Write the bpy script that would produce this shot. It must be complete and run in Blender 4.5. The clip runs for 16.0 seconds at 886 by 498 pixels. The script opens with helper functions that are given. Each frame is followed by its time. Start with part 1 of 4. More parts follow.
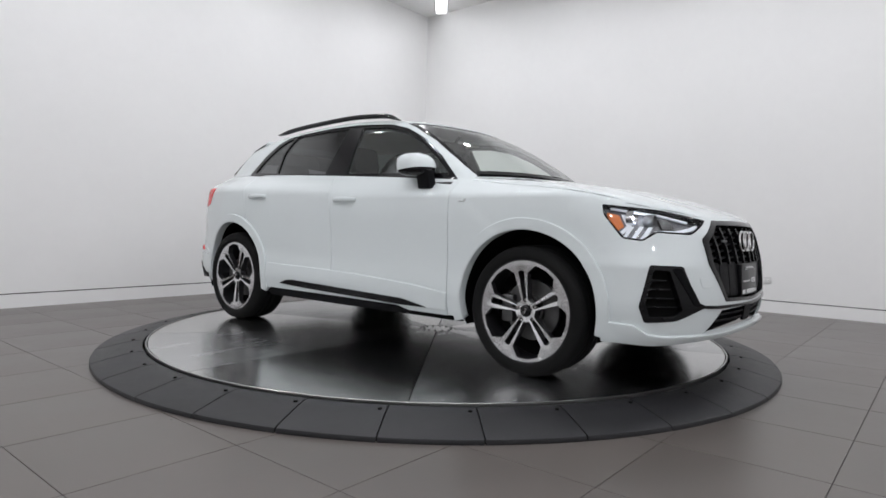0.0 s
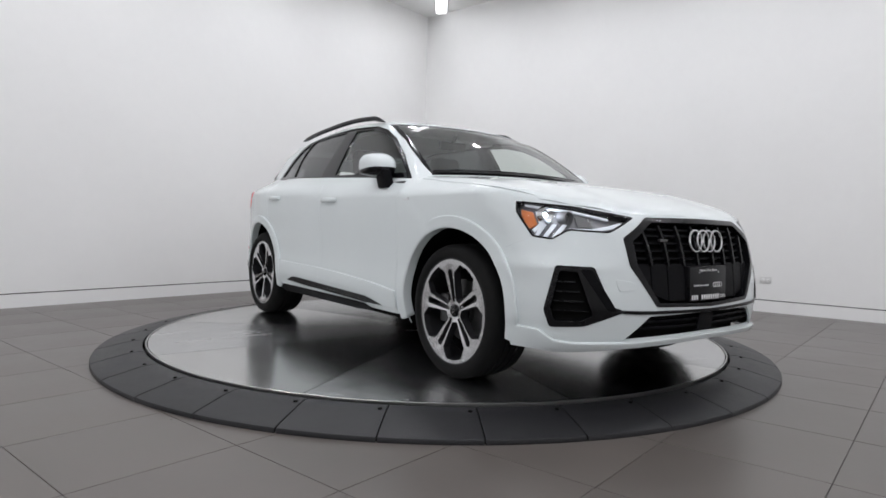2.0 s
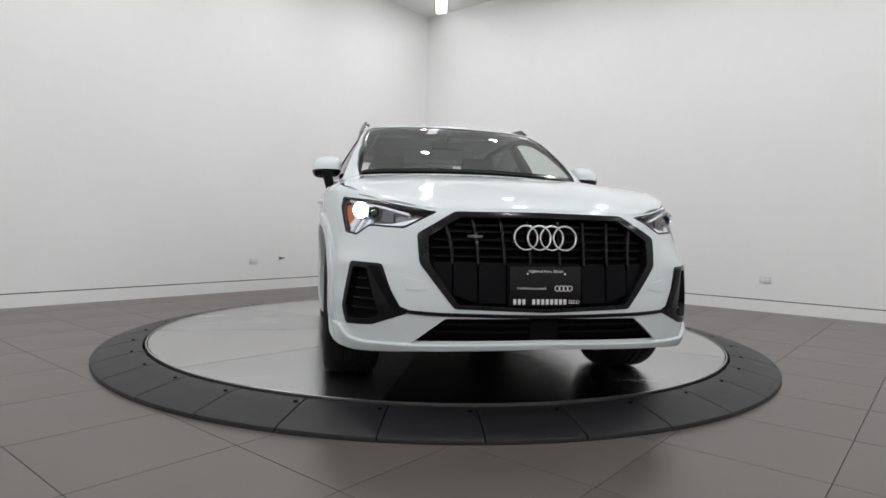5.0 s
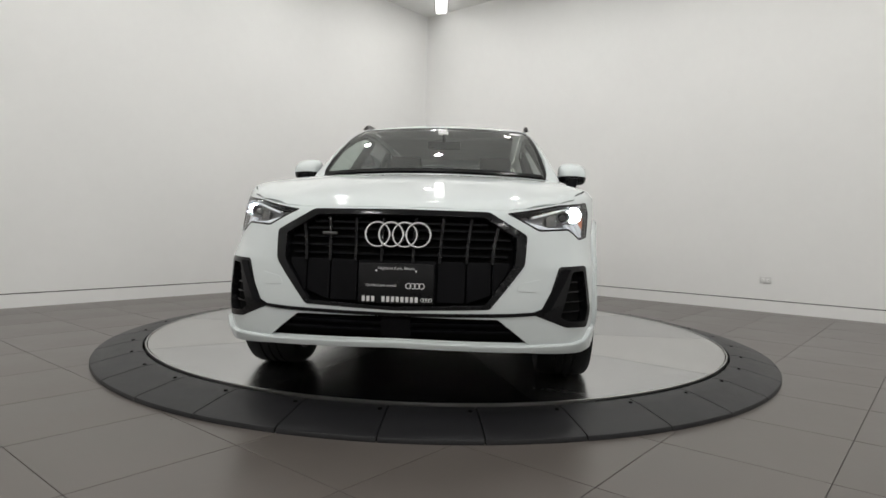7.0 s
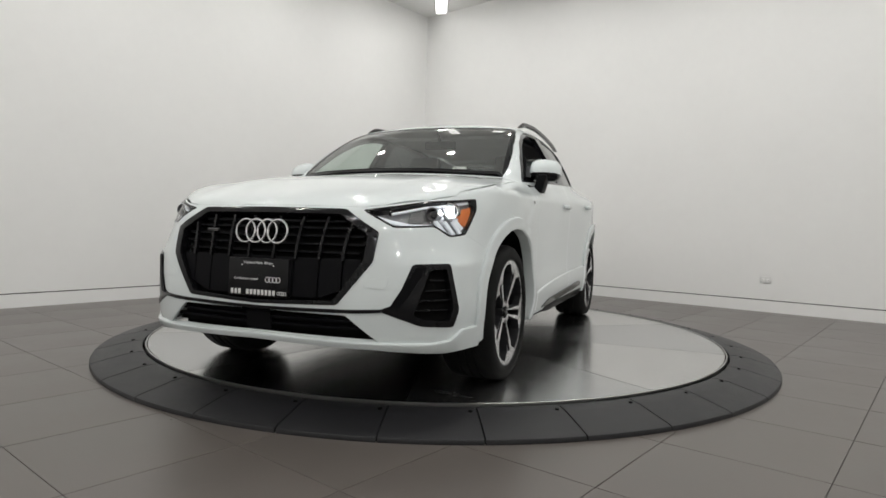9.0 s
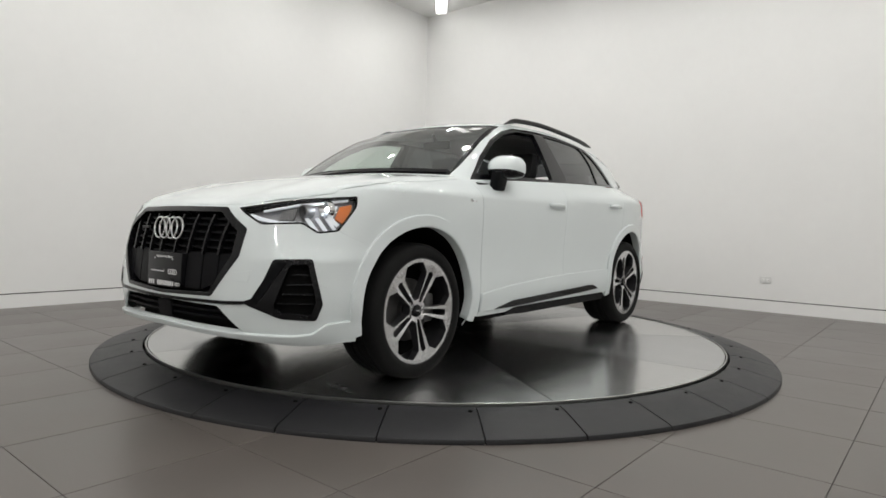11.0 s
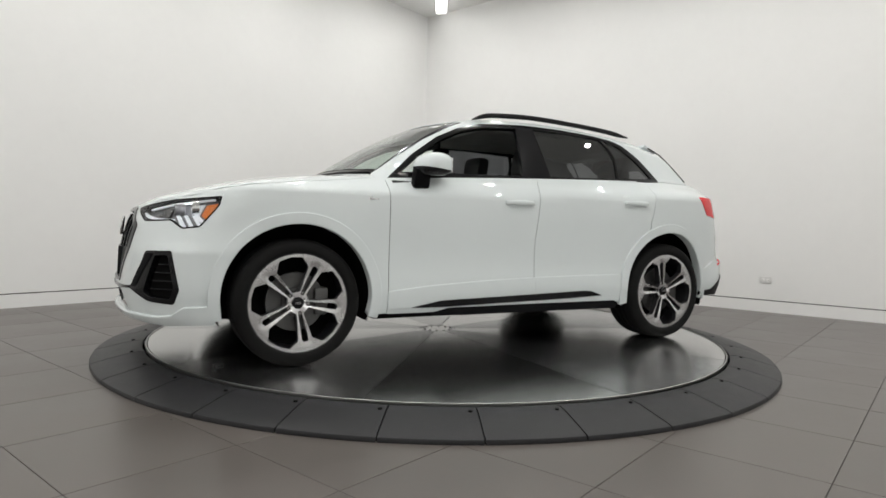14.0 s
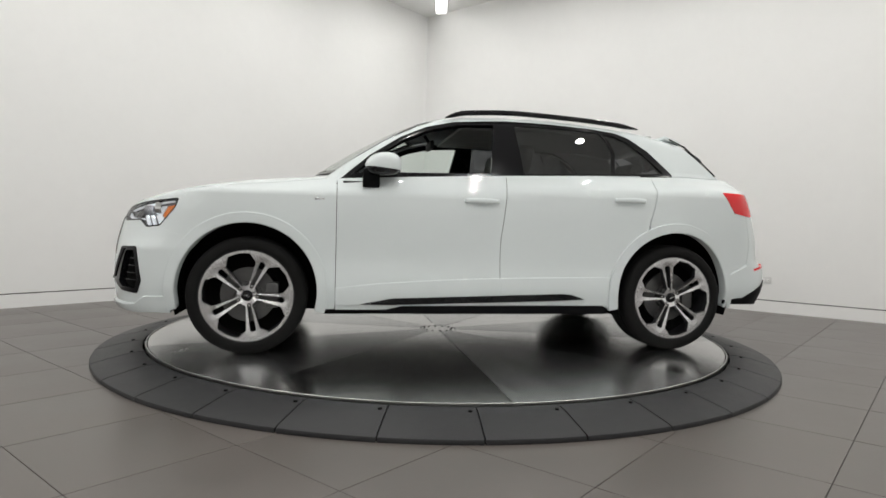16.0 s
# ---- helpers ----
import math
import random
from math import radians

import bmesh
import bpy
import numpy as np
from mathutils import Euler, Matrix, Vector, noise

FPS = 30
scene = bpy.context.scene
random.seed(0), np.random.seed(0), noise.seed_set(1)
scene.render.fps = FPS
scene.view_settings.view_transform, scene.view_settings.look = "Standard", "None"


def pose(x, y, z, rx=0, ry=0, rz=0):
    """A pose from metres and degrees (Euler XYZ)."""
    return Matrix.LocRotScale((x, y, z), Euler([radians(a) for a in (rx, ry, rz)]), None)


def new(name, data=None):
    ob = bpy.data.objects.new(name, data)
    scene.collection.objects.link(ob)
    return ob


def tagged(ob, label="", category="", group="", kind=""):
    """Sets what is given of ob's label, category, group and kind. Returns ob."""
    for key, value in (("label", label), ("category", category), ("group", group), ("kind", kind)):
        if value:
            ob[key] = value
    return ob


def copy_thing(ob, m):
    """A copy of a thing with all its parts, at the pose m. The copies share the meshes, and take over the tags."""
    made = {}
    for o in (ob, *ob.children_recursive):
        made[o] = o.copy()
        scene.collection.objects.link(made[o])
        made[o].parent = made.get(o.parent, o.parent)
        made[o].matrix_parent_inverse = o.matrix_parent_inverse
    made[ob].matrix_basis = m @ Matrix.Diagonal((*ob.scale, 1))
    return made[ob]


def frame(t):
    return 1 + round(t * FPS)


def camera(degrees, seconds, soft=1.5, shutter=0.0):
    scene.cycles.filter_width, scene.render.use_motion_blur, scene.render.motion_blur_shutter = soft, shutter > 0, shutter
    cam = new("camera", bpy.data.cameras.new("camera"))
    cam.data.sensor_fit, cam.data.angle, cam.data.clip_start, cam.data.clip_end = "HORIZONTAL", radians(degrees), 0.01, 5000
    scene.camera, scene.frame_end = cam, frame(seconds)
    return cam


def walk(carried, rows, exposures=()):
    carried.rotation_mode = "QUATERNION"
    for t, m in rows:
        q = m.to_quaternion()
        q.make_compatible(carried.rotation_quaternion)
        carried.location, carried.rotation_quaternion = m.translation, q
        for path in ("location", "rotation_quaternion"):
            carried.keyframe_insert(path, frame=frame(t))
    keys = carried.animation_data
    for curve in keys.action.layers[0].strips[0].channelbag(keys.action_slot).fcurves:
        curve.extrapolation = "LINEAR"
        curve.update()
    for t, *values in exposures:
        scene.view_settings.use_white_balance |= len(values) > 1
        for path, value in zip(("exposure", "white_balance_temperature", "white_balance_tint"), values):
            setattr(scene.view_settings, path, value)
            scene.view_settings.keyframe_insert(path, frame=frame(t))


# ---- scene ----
# Things turn on a turntable whose centre is the origin, z = 0 on its steel disc; the room stands 50 degrees askew.
cam = camera(71.57, 16.0, soft=1.6)
EYE = Matrix.Translation((0, -4.637, .7685)) @ (Matrix.Rotation(-.0055, 4, "Z") @ Matrix.Rotation(math.pi / 2 - .0359, 4, "X") @ Matrix.Rotation(.0254, 4, "Z"))
walk(cam, [(0.0, EYE), (16.0, EYE)], [(0.0, 0.0, 6080, 13), (4.2, -.02, 6080, 13), (6.2, -.14, 6470, 9), (7.5, -.14, 6470, 9), (9.2, -.10, 6470, 9), (11.4, 0.0, 6470, 9), (16.0, .04, 6470, 9)])

FLOOR, CEILING, ASKEW = -.074, 4.10, math.radians(50)
U, V = Vector((math.cos(ASKEW), math.sin(ASKEW), 0)), Vector((-math.sin(ASKEW), math.cos(ASKEW), 0))
ROOM = Matrix.Rotation(ASKEW, 4, "Z")
WALL_U, WALL_V, BACK_U, BACK_V = 3.88, 3.62, -8.0, -7.0

world = bpy.data.worlds.new("world")
scene.world = world
world.use_nodes = True
world.node_tree.nodes["Background"].inputs[0].default_value = (.9, .95, 1, 1)
world.node_tree.nodes["Background"].inputs[1].default_value = .02

LAMPS = [(u, v) for u in (-6.9, -5.0, -3.1, -1.2, .7, 2.6) for v in (-6.0, -4.3, -2.6, -.9, .8, 2.5)]
LAMP_WATTS = 11.6


def ceiling_lamps():
    for u, v in LAMPS:
        data = bpy.data.lights.new("ceiling_lamp", "AREA")
        data.shape, data.size, data.energy, data.color = "DISK", .13, LAMP_WATTS, (1, .98, .95)
        new("ceiling_lamp", data).matrix_world = ROOM @ pose(u, v, CEILING - .062)


ceiling_lamps()
TIMES = [0, .25, .5, .75] + [1 + i * .5 for i in range(31)]
CAR_OFFSET = (-.057, .025, 0)


def heading(t):
    """The turntable's angle: it speeds up in the first half second, then turns evenly."""
    return math.radians(-37.19 - 8.305 * t - 2.36 * math.exp(-2.9 * t))


# ---- materials ----
def material(name, color, rough=.5, metal=0.0, coat=0.0, glow=0.0, spec=.5):
    m = bpy.data.materials.new(name)
    m.use_nodes = True
    b = m.node_tree.nodes["Principled BSDF"]
    b.inputs["Base Color"].default_value = (*color, 1)
    b.inputs["Roughness"].default_value, b.inputs["Metallic"].default_value = rough, metal
    b.inputs["Coat Weight"].default_value, b.inputs["Coat Roughness"].default_value = coat, .03
    b.inputs["Specular IOR Level"].default_value = spec
    if glow:
        b.inputs["Emission Color"].default_value, b.inputs["Emission Strength"].default_value = (*color, 1), glow
    return m


def worn(m, scale, spread, rough_spread=0.0, bump=0.0, bump_scale=None, stretch=(1, 1, 1), by_piece=0.0, space="Object"):
    """Two scales of variation on a material's colour and gloss, and a fine relief."""
    t, b = m.node_tree, m.node_tree.nodes["Principled BSDF"]
    base = tuple(b.inputs["Base Color"].default_value)[:3]
    co, mp = t.nodes.new("ShaderNodeTexCoord"), t.nodes.new("ShaderNodeMapping")
    mp.inputs["Scale"].default_value = stretch
    t.links.new(co.outputs[space], mp.inputs["Vector"])
    big, fine, mix = t.nodes.new("ShaderNodeTexNoise"), t.nodes.new("ShaderNodeTexNoise"), t.nodes.new("ShaderNodeMath")
    big.inputs["Scale"].default_value, big.inputs["Detail"].default_value = scale, 4
    fine.inputs["Scale"].default_value, fine.inputs["Detail"].default_value = scale * 14, 3
    mix.operation = "MULTIPLY_ADD"
    mix.inputs[1].default_value = .35
    for n in (big, fine):
        t.links.new(mp.outputs[0], n.inputs["Vector"])
    t.links.new(fine.outputs["Fac"], mix.inputs[0])
    t.links.new(big.outputs["Fac"], mix.inputs[2])
    value = mix.outputs[0]
    if by_piece:
        info, add = t.nodes.new("ShaderNodeObjectInfo"), t.nodes.new("ShaderNodeMath")
        add.operation = "MULTIPLY_ADD"
        add.inputs[1].default_value = by_piece
        t.links.new(info.outputs["Random"], add.inputs[0])
        t.links.new(value, add.inputs[2])
        value = add.outputs[0]
    ramp = t.nodes.new("ShaderNodeValToRGB")
    ramp.color_ramp.elements[0].position, ramp.color_ramp.elements[1].position = .35, .95 + by_piece
    ramp.color_ramp.elements[0].color = (*[c * (1 - spread) for c in base], 1)
    ramp.color_ramp.elements[1].color = (*[min(1, c * (1 + spread)) for c in base], 1)
    t.links.new(value, ramp.inputs[0])
    t.links.new(ramp.outputs[0], b.inputs["Base Color"])
    if rough_spread:
        r, rg = b.inputs["Roughness"].default_value, t.nodes.new("ShaderNodeMapRange")
        rg.inputs["From Min"].default_value, rg.inputs["From Max"].default_value = .3, 1.0
        rg.inputs["To Min"].default_value, rg.inputs["To Max"].default_value = max(.02, r - rough_spread), min(1, r + rough_spread)
        t.links.new(value, rg.inputs["Value"])
        t.links.new(rg.outputs[0], b.inputs["Roughness"])
    if bump:
        bn, n = t.nodes.new("ShaderNodeBump"), t.nodes.new("ShaderNodeTexNoise")
        n.inputs["Scale"].default_value, n.inputs["Detail"].default_value = bump_scale or scale * 10, 3
        t.links.new(mp.outputs[0], n.inputs["Vector"])
        bn.inputs["Strength"].default_value, bn.inputs["Distance"].default_value = bump, .004
        t.links.new(n.outputs["Fac"], bn.inputs["Height"])
        t.links.new(bn.outputs[0], b.inputs["Normal"])
    return m


def glass_material(name, color, rough=0.0, gloss_at_front=.09, haze=0.0):
    """A thin pane: part see-through, part mirror, with pale haze mixed in as reflected light."""
    m = bpy.data.materials.new(name)
    m.use_nodes = True
    t = m.node_tree
    t.nodes.clear()
    out, mix, see, gloss, lean, power, span = (t.nodes.new(k) for k in ("ShaderNodeOutputMaterial", "ShaderNodeMixShader", "ShaderNodeBsdfTransparent", "ShaderNodeBsdfGlossy", "ShaderNodeLayerWeight", "ShaderNodeMath", "ShaderNodeMapRange"))
    see.inputs[0].default_value = (*color, 1)
    gloss.inputs["Roughness"].default_value = rough
    lean.inputs[0].default_value = .5
    power.operation = "POWER"
    power.inputs[1].default_value = 5
    span.inputs["To Min"].default_value, span.inputs["To Max"].default_value = gloss_at_front, 1
    t.links.new(lean.outputs["Facing"], power.inputs[0])
    t.links.new(power.outputs[0], span.inputs["Value"])
    t.links.new(span.outputs[0], mix.inputs[0])
    t.links.new(see.outputs[0], mix.inputs[1])
    t.links.new(gloss.outputs[0], mix.inputs[2])
    last = mix
    if haze:
        last, haze_bsdf = t.nodes.new("ShaderNodeMixShader"), t.nodes.new("ShaderNodeBsdfDiffuse")
        haze_bsdf.inputs[0].default_value = (.75, .78, .76, 1)
        last.inputs[0].default_value = haze
        t.links.new(mix.outputs[0], last.inputs[1])
        t.links.new(haze_bsdf.outputs[0], last.inputs[2])
    t.links.new(last.outputs[0], out.inputs[0])
    return m


PAINT = worn(material("white_wall_paint", (.87, .87, .86), .6), .8, .025, .05, .05, 90)
CEIL = worn(material("ceiling_paint", (.84, .84, .83), .8), .8, .03)
TILE = worn(material("grey_porcelain_tile", (.100, .088, .080), .30), 1.4, .16, .06, .04, 60, by_piece=.12)
GROUT = worn(material("grout", (.07, .066, .062), .9), 6, .15)
RUBBER = worn(material("black_ramp_rubber", (.012, .012, .0135), .44, spec=.38), 2.0, .3, .1, .25, 160, by_piece=.2)
STEEL = worn(material("brushed_steel", (.58, .58, .57), .18, 1.0), 1.6, .09, .02, stretch=(1, 5, 1), by_piece=.2)
STEEL_ACROSS = worn(material("scuffed_steel", (.55, .555, .555), .25, 1.0), 1.9, .13, .03, stretch=(4, 1, 1), by_piece=.2)
WHITE = worn(material("white_car_paint", (.68, .728, .732), .55, 0, 1.0, spec=.25), 3, .012)
BLACK = worn(material("gloss_black_trim", (.006, .006, .007), .16, 0, .08, spec=.2), 5, .3, .05)
MATT = worn(material("black_plastic", (.0045, .0045, .0055), .45, spec=.08), 6, .3, .1, .1, 300)
TYRE = worn(material("tyre_rubber", (.007, .007, .007), .7, spec=.15), 4, .35, .1, .15, 120)
DARK = material("dark_liner", (.005, .005, .005), .9, spec=.08)
ALLOY = worn(material("machined_alloy", (.64, .64, .65), .26, .95), 8, .06, .05)
ALLOY_DARK = worn(material("anthracite_alloy", (.020, .020, .022), .30, 0, .5), 6, .2, .05)
CHROME = material("chrome", (.78, .79, .80), .10, 1.0)
IRON = worn(material("brake_iron", (.13, .13, .13), .45, 1.0), 10, .2, .1)
# a pale share lightens the panes in place of reflections; the windscreen also mirrors more
GLASS = glass_material("clear_glass", (.84, .92, .88), haze=.02)
SCREEN = glass_material("hazed_windscreen", (.84, .92, .87), gloss_at_front=.15, haze=.05)
TINT = glass_material("privacy_glass", (.10, .105, .11), haze=.012)
LENS = glass_material("lamp_lens", (.95, .95, .96), gloss_at_front=.04)
AMBER = material("amber_reflector", (.80, .20, .022), .3, 0, .4)
RED = material("red_lamp", (.75, .016, .022), .2, 0, .3)
LED = material("white_led", (.92, .97, 1.0), .4, glow=170)
DRL = material("white_light_guide", (.85, .89, .93), .22, 0, .5, glow=.2)
LAMP_GLOW = material("lamp_glow", (1.0, .97, .92), .4, glow=14)
CLOTH = worn(material("black_seat_leather", (.016, .016, .017), .5), 8, .3, .1, .3, 120)
LETTER = material("white_print", (.75, .75, .75), .5)
PLATE = worn(material("plate_black", (.006, .006, .007), .3, 0, .12, spec=.2), 9, .3, .08)
PALE = worn(material("pale_headlining", (.42, .43, .42), .9), 8, .1)
HOUSING = worn(material("lamp_housing", (.20, .20, .21), .3, .5), 12, .2)
LENS_GREY = material("dark_projector_lens", (.05, .055, .06), .06, 0, 1.0)
SOCKET = material("socket_plastic", (.72, .72, .71), .35)
STRIP_GLOW = material("strip_glow", (1.0, .98, .95), .4, glow=2.6)
RIM_STEEL = material("rim_steel", (.45, .45, .44), .3, 1.0)
# ---- the car's body as one smooth surface: x forward, y to its left, z up from the tyres' contact ----
def curve(v, xs, ys):
    """A smooth curve through the knots (cubic Hermite)."""
    xs, ys = np.array(xs, float), np.array(ys, float)
    d = np.diff(ys) / np.diff(xs)
    m = np.concatenate([[d[0]], np.where(d[1:] * d[:-1] > 0, 2 * d[1:] * d[:-1] / np.where(d[1:] + d[:-1] == 0, 1, d[1:] + d[:-1]), 0), [d[-1]]])
    v = np.clip(v, xs[0], xs[-1])
    i = np.clip(np.searchsorted(xs, v) - 1, 0, len(xs) - 2)
    h = xs[i + 1] - xs[i]
    s = (v - xs[i]) / h
    return ((1 + 2 * s) * (1 - s) ** 2 * ys[i] + s * (1 - s) ** 2 * h * m[i] + s * s * (3 - 2 * s) * ys[i + 1] + s * s * (s - 1) * h * m[i + 1])


def soft_max(a, b, k):
    h = np.maximum(k - np.abs(a - b), 0) / k
    return np.maximum(a, b) + h * h * k / 4


def belt_z(x):
    return curve(x, [-1.5, -.2, .83, 1.3], [1.150, 1.092, 1.042, 1.03])


def corner(z):
    """How far the lower bumper's corners are filled out, by height."""
    return curve(z, [.15, .27, .34, .60, .66, .76, .92], [1, 1, 1, 1, .62, .22, 0])


def half_width(x, z):
    z = z - (belt_z(x) - 1.10) * np.clip((z - .85) / .2, 0, 1)
    flank = curve(z, [.15, .22, .27, .31, .40, .43, .55, .70, .85, .965, .99, 1.04, 1.10], [.80, .850, .872, .881, .893, .893, .889, .893, .898, .894, .887, .864, .838])
    glass = .838 - .50 * np.maximum(z - 1.10, 0) - .25 * np.maximum(z - 1.10, 0) ** 2
    w = np.where(z > 1.10, glass, flank)
    lower = 1 - (.20 - .085 * corner(z)) * np.maximum(x - 1.15, 0) ** 2 - .21 * np.maximum(-1.15 - x, 0) ** 2 + .012 * np.exp(-((np.abs(x) - 1.335) / .35) ** 2)
    upper = 1 - .10 * np.maximum(-.15 - x, 0) ** 2 - .10 * np.maximum(x - .1, 0) ** 2
    s = np.clip((z - .98) / .14, 0, 1)
    s = s * s * (3 - 2 * s)
    return w * (lower * (1 - s) + upper * s)


def hood_z(x, y):
    return curve(x, [-2.5, .9, 1.0, 1.33, 1.62, 1.80, 2.00, 2.12, 2.25], [1.09, 1.085, 1.078, 1.05, 1.006, .962, .900, .852, .80]) - .055 * y * y + .005 * np.exp(-((np.abs(y) - .48) / .09) ** 2) * np.clip((x - .9) / .3, 0, 1)


def roof_z(x, y):
    return curve(x, [-1.75, -1.5, -1.2, -.9, -.4, 0, .3, 1.0], [1.385, 1.425, 1.480, 1.512, 1.538, 1.526, 1.490, 1.38]) - .11 * y * y


def nose_x(y, z):
    y = np.abs(y)
    return curve(z, [.15, .22, .27, .31, .42, .60, .75, .83, .90, 1.0], [2.06, 2.14, 2.19, 2.205, 2.215, 2.20, 2.165, 2.13, 2.085, 2.0]) - .20 * y * y - (1.6 - .72 * corner(z)) * np.maximum(y - .45, 0) ** 2


def screen_x(y, z):
    return 1.025 - 1.27 * (z - 1.08) - 1.1 * np.maximum(z - 1.08, 0) ** 2 - .32 * y * y


def tail_x(y, z):
    y = np.abs(y)
    return curve(z, [.2, .3, .45, .52, .60, .75, .88, 1.05, 1.17, 1.35, 1.45, 1.6], [-2.06, -2.14, -2.20, -2.20, -2.15, -2.13, -2.09, -2.02, -1.93, -1.74, -1.62, -1.50]) + .10 * y * y + .7 * np.maximum(y - .5, 0) ** 2


def body(x, y, z):
    """Below nought inside the body, above it outside."""
    y = np.abs(y)
    side, tail = y - half_width(x, z), (tail_x(y, z) - x) * .85
    low = soft_max(soft_max(soft_max(side, x - nose_x(y, z), .10), z - hood_z(x, y), .045), tail, .12)
    high = soft_max(soft_max(soft_max(side, (x - screen_x(y, z)) * .5, .05), z - roof_z(x, y), .06), tail, .08)
    return -soft_max(-low, -high, .02)


FX, FY, RX, TURN = 1.35, .30, -1.45, .70
FRONT, REAR = FX + TURN * math.pi / 2, RX - TURN * math.pi / 2
MID_FRONT, MID_REAR = FRONT + FY, REAR - FY


def spine(a):
    """For a place a along the unrolled flank: where its ray starts and which way it goes in plan."""
    phi = math.pi / 2 - (a - FX) / TURN
    psi = math.pi / 2 + (RX - a) / TURN
    px = np.clip(a, RX, FX)
    py = np.where(a > FRONT, FY - (a - FRONT), np.where(a < REAR, FY - (REAR - a), np.where((a > FX) | (a < RX), FY, 0)))
    dx = np.where(a > FRONT, 1, np.where(a > FX, np.cos(phi), np.where(a < REAR, -1, np.where(a < RX, np.cos(psi), 0))))
    dy = np.where(a > FRONT, 0, np.where(a > FX, np.sin(phi), np.where(a < REAR, 0, np.where(a < RX, np.sin(psi), 1))))
    return px, py, dx, dy


def cast(px, py, pz, dx, dy, dz):
    """The point where the ray from inside leaves the body."""
    lo, hi = np.zeros_like(px), np.full_like(px, 2.7)
    for _ in range(24):
        mid = (lo + hi) / 2
        inside = body(px + mid * dx, py + mid * dy, pz + mid * dz) < 0
        lo, hi = np.where(inside, mid, lo), np.where(inside, hi, mid)
    return np.stack([px + lo * dx, py + lo * dy, pz + lo * dz], 1)


def normal(p):
    e, out = 2e-3, []
    for i in range(3):
        d = np.zeros(3)
        d[i] = e
        out.append(body(*(p + d).T) - body(*(p - d).T))
    n = np.stack(out, 1)
    return n / np.maximum(np.linalg.norm(n, axis=1, keepdims=True), 1e-9)


def unroll(x, y):
    if x > FX:
        return FRONT + FY - y if y < FY else FX + TURN * (math.pi / 2 - math.atan2(y - FY, x - FX))
    if x < RX:
        return REAR - FY + y if y < FY else RX - TURN * (math.atan2(y - FY, x - RX) - math.pi / 2)
    return x


def flank(uv):
    """From the unrolled flank to the body; past the middle of the nose or tail it goes on to the far side."""
    a, z = np.array(uv, float).T
    far = (a > MID_FRONT) | (a < MID_REAR)
    a = np.where(a > MID_FRONT, 2 * MID_FRONT - a, np.where(a < MID_REAR, 2 * MID_REAR - a, a))
    px, py, dx, dy = spine(a)
    p = cast(px, py, z, dx, dy, 0 * z)
    p[:, 1] = np.where(far, -p[:, 1], p[:, 1])
    return p


def sideways(uv):
    x, z = np.array(uv, float).T
    return cast(x, 0 * x, z, 0 * x, 0 * x + 1, 0 * x)


def upwards(uv):
    x, y = np.array(uv, float).T
    return cast(x, y, 0 * x + .6, 0 * x, 0 * x, 0 * x + 1)


def forwards(uv):
    y, z = np.array(uv, float).T
    return cast(0 * y, y, z, 0 * y + 1, 0 * y, 0 * y)


def fr(y, z):
    """A place seen from ahead, on the unrolled flank."""
    p = forwards([(y, z)])[0]
    return unroll(p[0], p[1]), z


def sd(x, z):
    """A place seen from the side, on the unrolled flank."""
    p = sideways([(x, z)])[0]
    return unroll(p[0], p[1]), z


def rear(y, z):
    """A place seen from behind, on the unrolled flank."""
    p = cast(np.array([0.0]), np.array([y]), np.array([z]), np.array([-1.0]), np.array([0.0]), np.array([0.0]))[0]
    return unroll(p[0], p[1]), z
# ---- building helpers ----
def mesh_object(name, bm, mat, parent=None, label="", smooth=None):
    me = bpy.data.meshes.new(name)
    bm.to_mesh(me)
    bm.free()
    me.materials.append(mat)
    if smooth is not None:
        me.shade_smooth()
        me.set_sharp_from_angle(angle=math.radians(smooth))
    ob = new(name, me)
    ob.parent = parent
    if label:
        ob["label"] = label
    return ob


def part(name, bm, mat, parent, label="", smooth=35):
    return mesh_object(name, bm, mat, parent, label, smooth)


def box(bm, x0, x1, y0, y1, z0, z1, bevel=0.0, m=None):
    made = bmesh.ops.create_cube(bm, size=1)["verts"]
    bmesh.ops.transform(bm, verts=made, matrix=Matrix.Translation(((x0 + x1) / 2, (y0 + y1) / 2, (z0 + z1) / 2)) @ Matrix.Diagonal((x1 - x0, y1 - y0, z1 - z0, 1)))
    if bevel:
        edges = list({e for v in made for e in v.link_edges})
        made = list({v for f in bmesh.ops.bevel(bm, geom=edges, offset=bevel, segments=2, affect="EDGES", profile=.6)["faces"] for v in f.verts} | {v for v in made if v.is_valid})
    if m is not None:
        bmesh.ops.transform(bm, verts=[v for v in made if v.is_valid], matrix=m)
    return bm


def tube(bm, p0, p1, r0, r1=None, sides=20, caps=True):
    p0, p1 = Vector(p0), Vector(p1)
    d = p1 - p0
    m = Matrix.Translation((p0 + p1) / 2) @ d.to_track_quat("Z", "Y").to_matrix().to_4x4()
    bmesh.ops.create_cone(bm, cap_ends=caps, segments=sides, radius1=r0, radius2=r0 if r1 is None else r1, depth=d.length, matrix=m)
    return bm


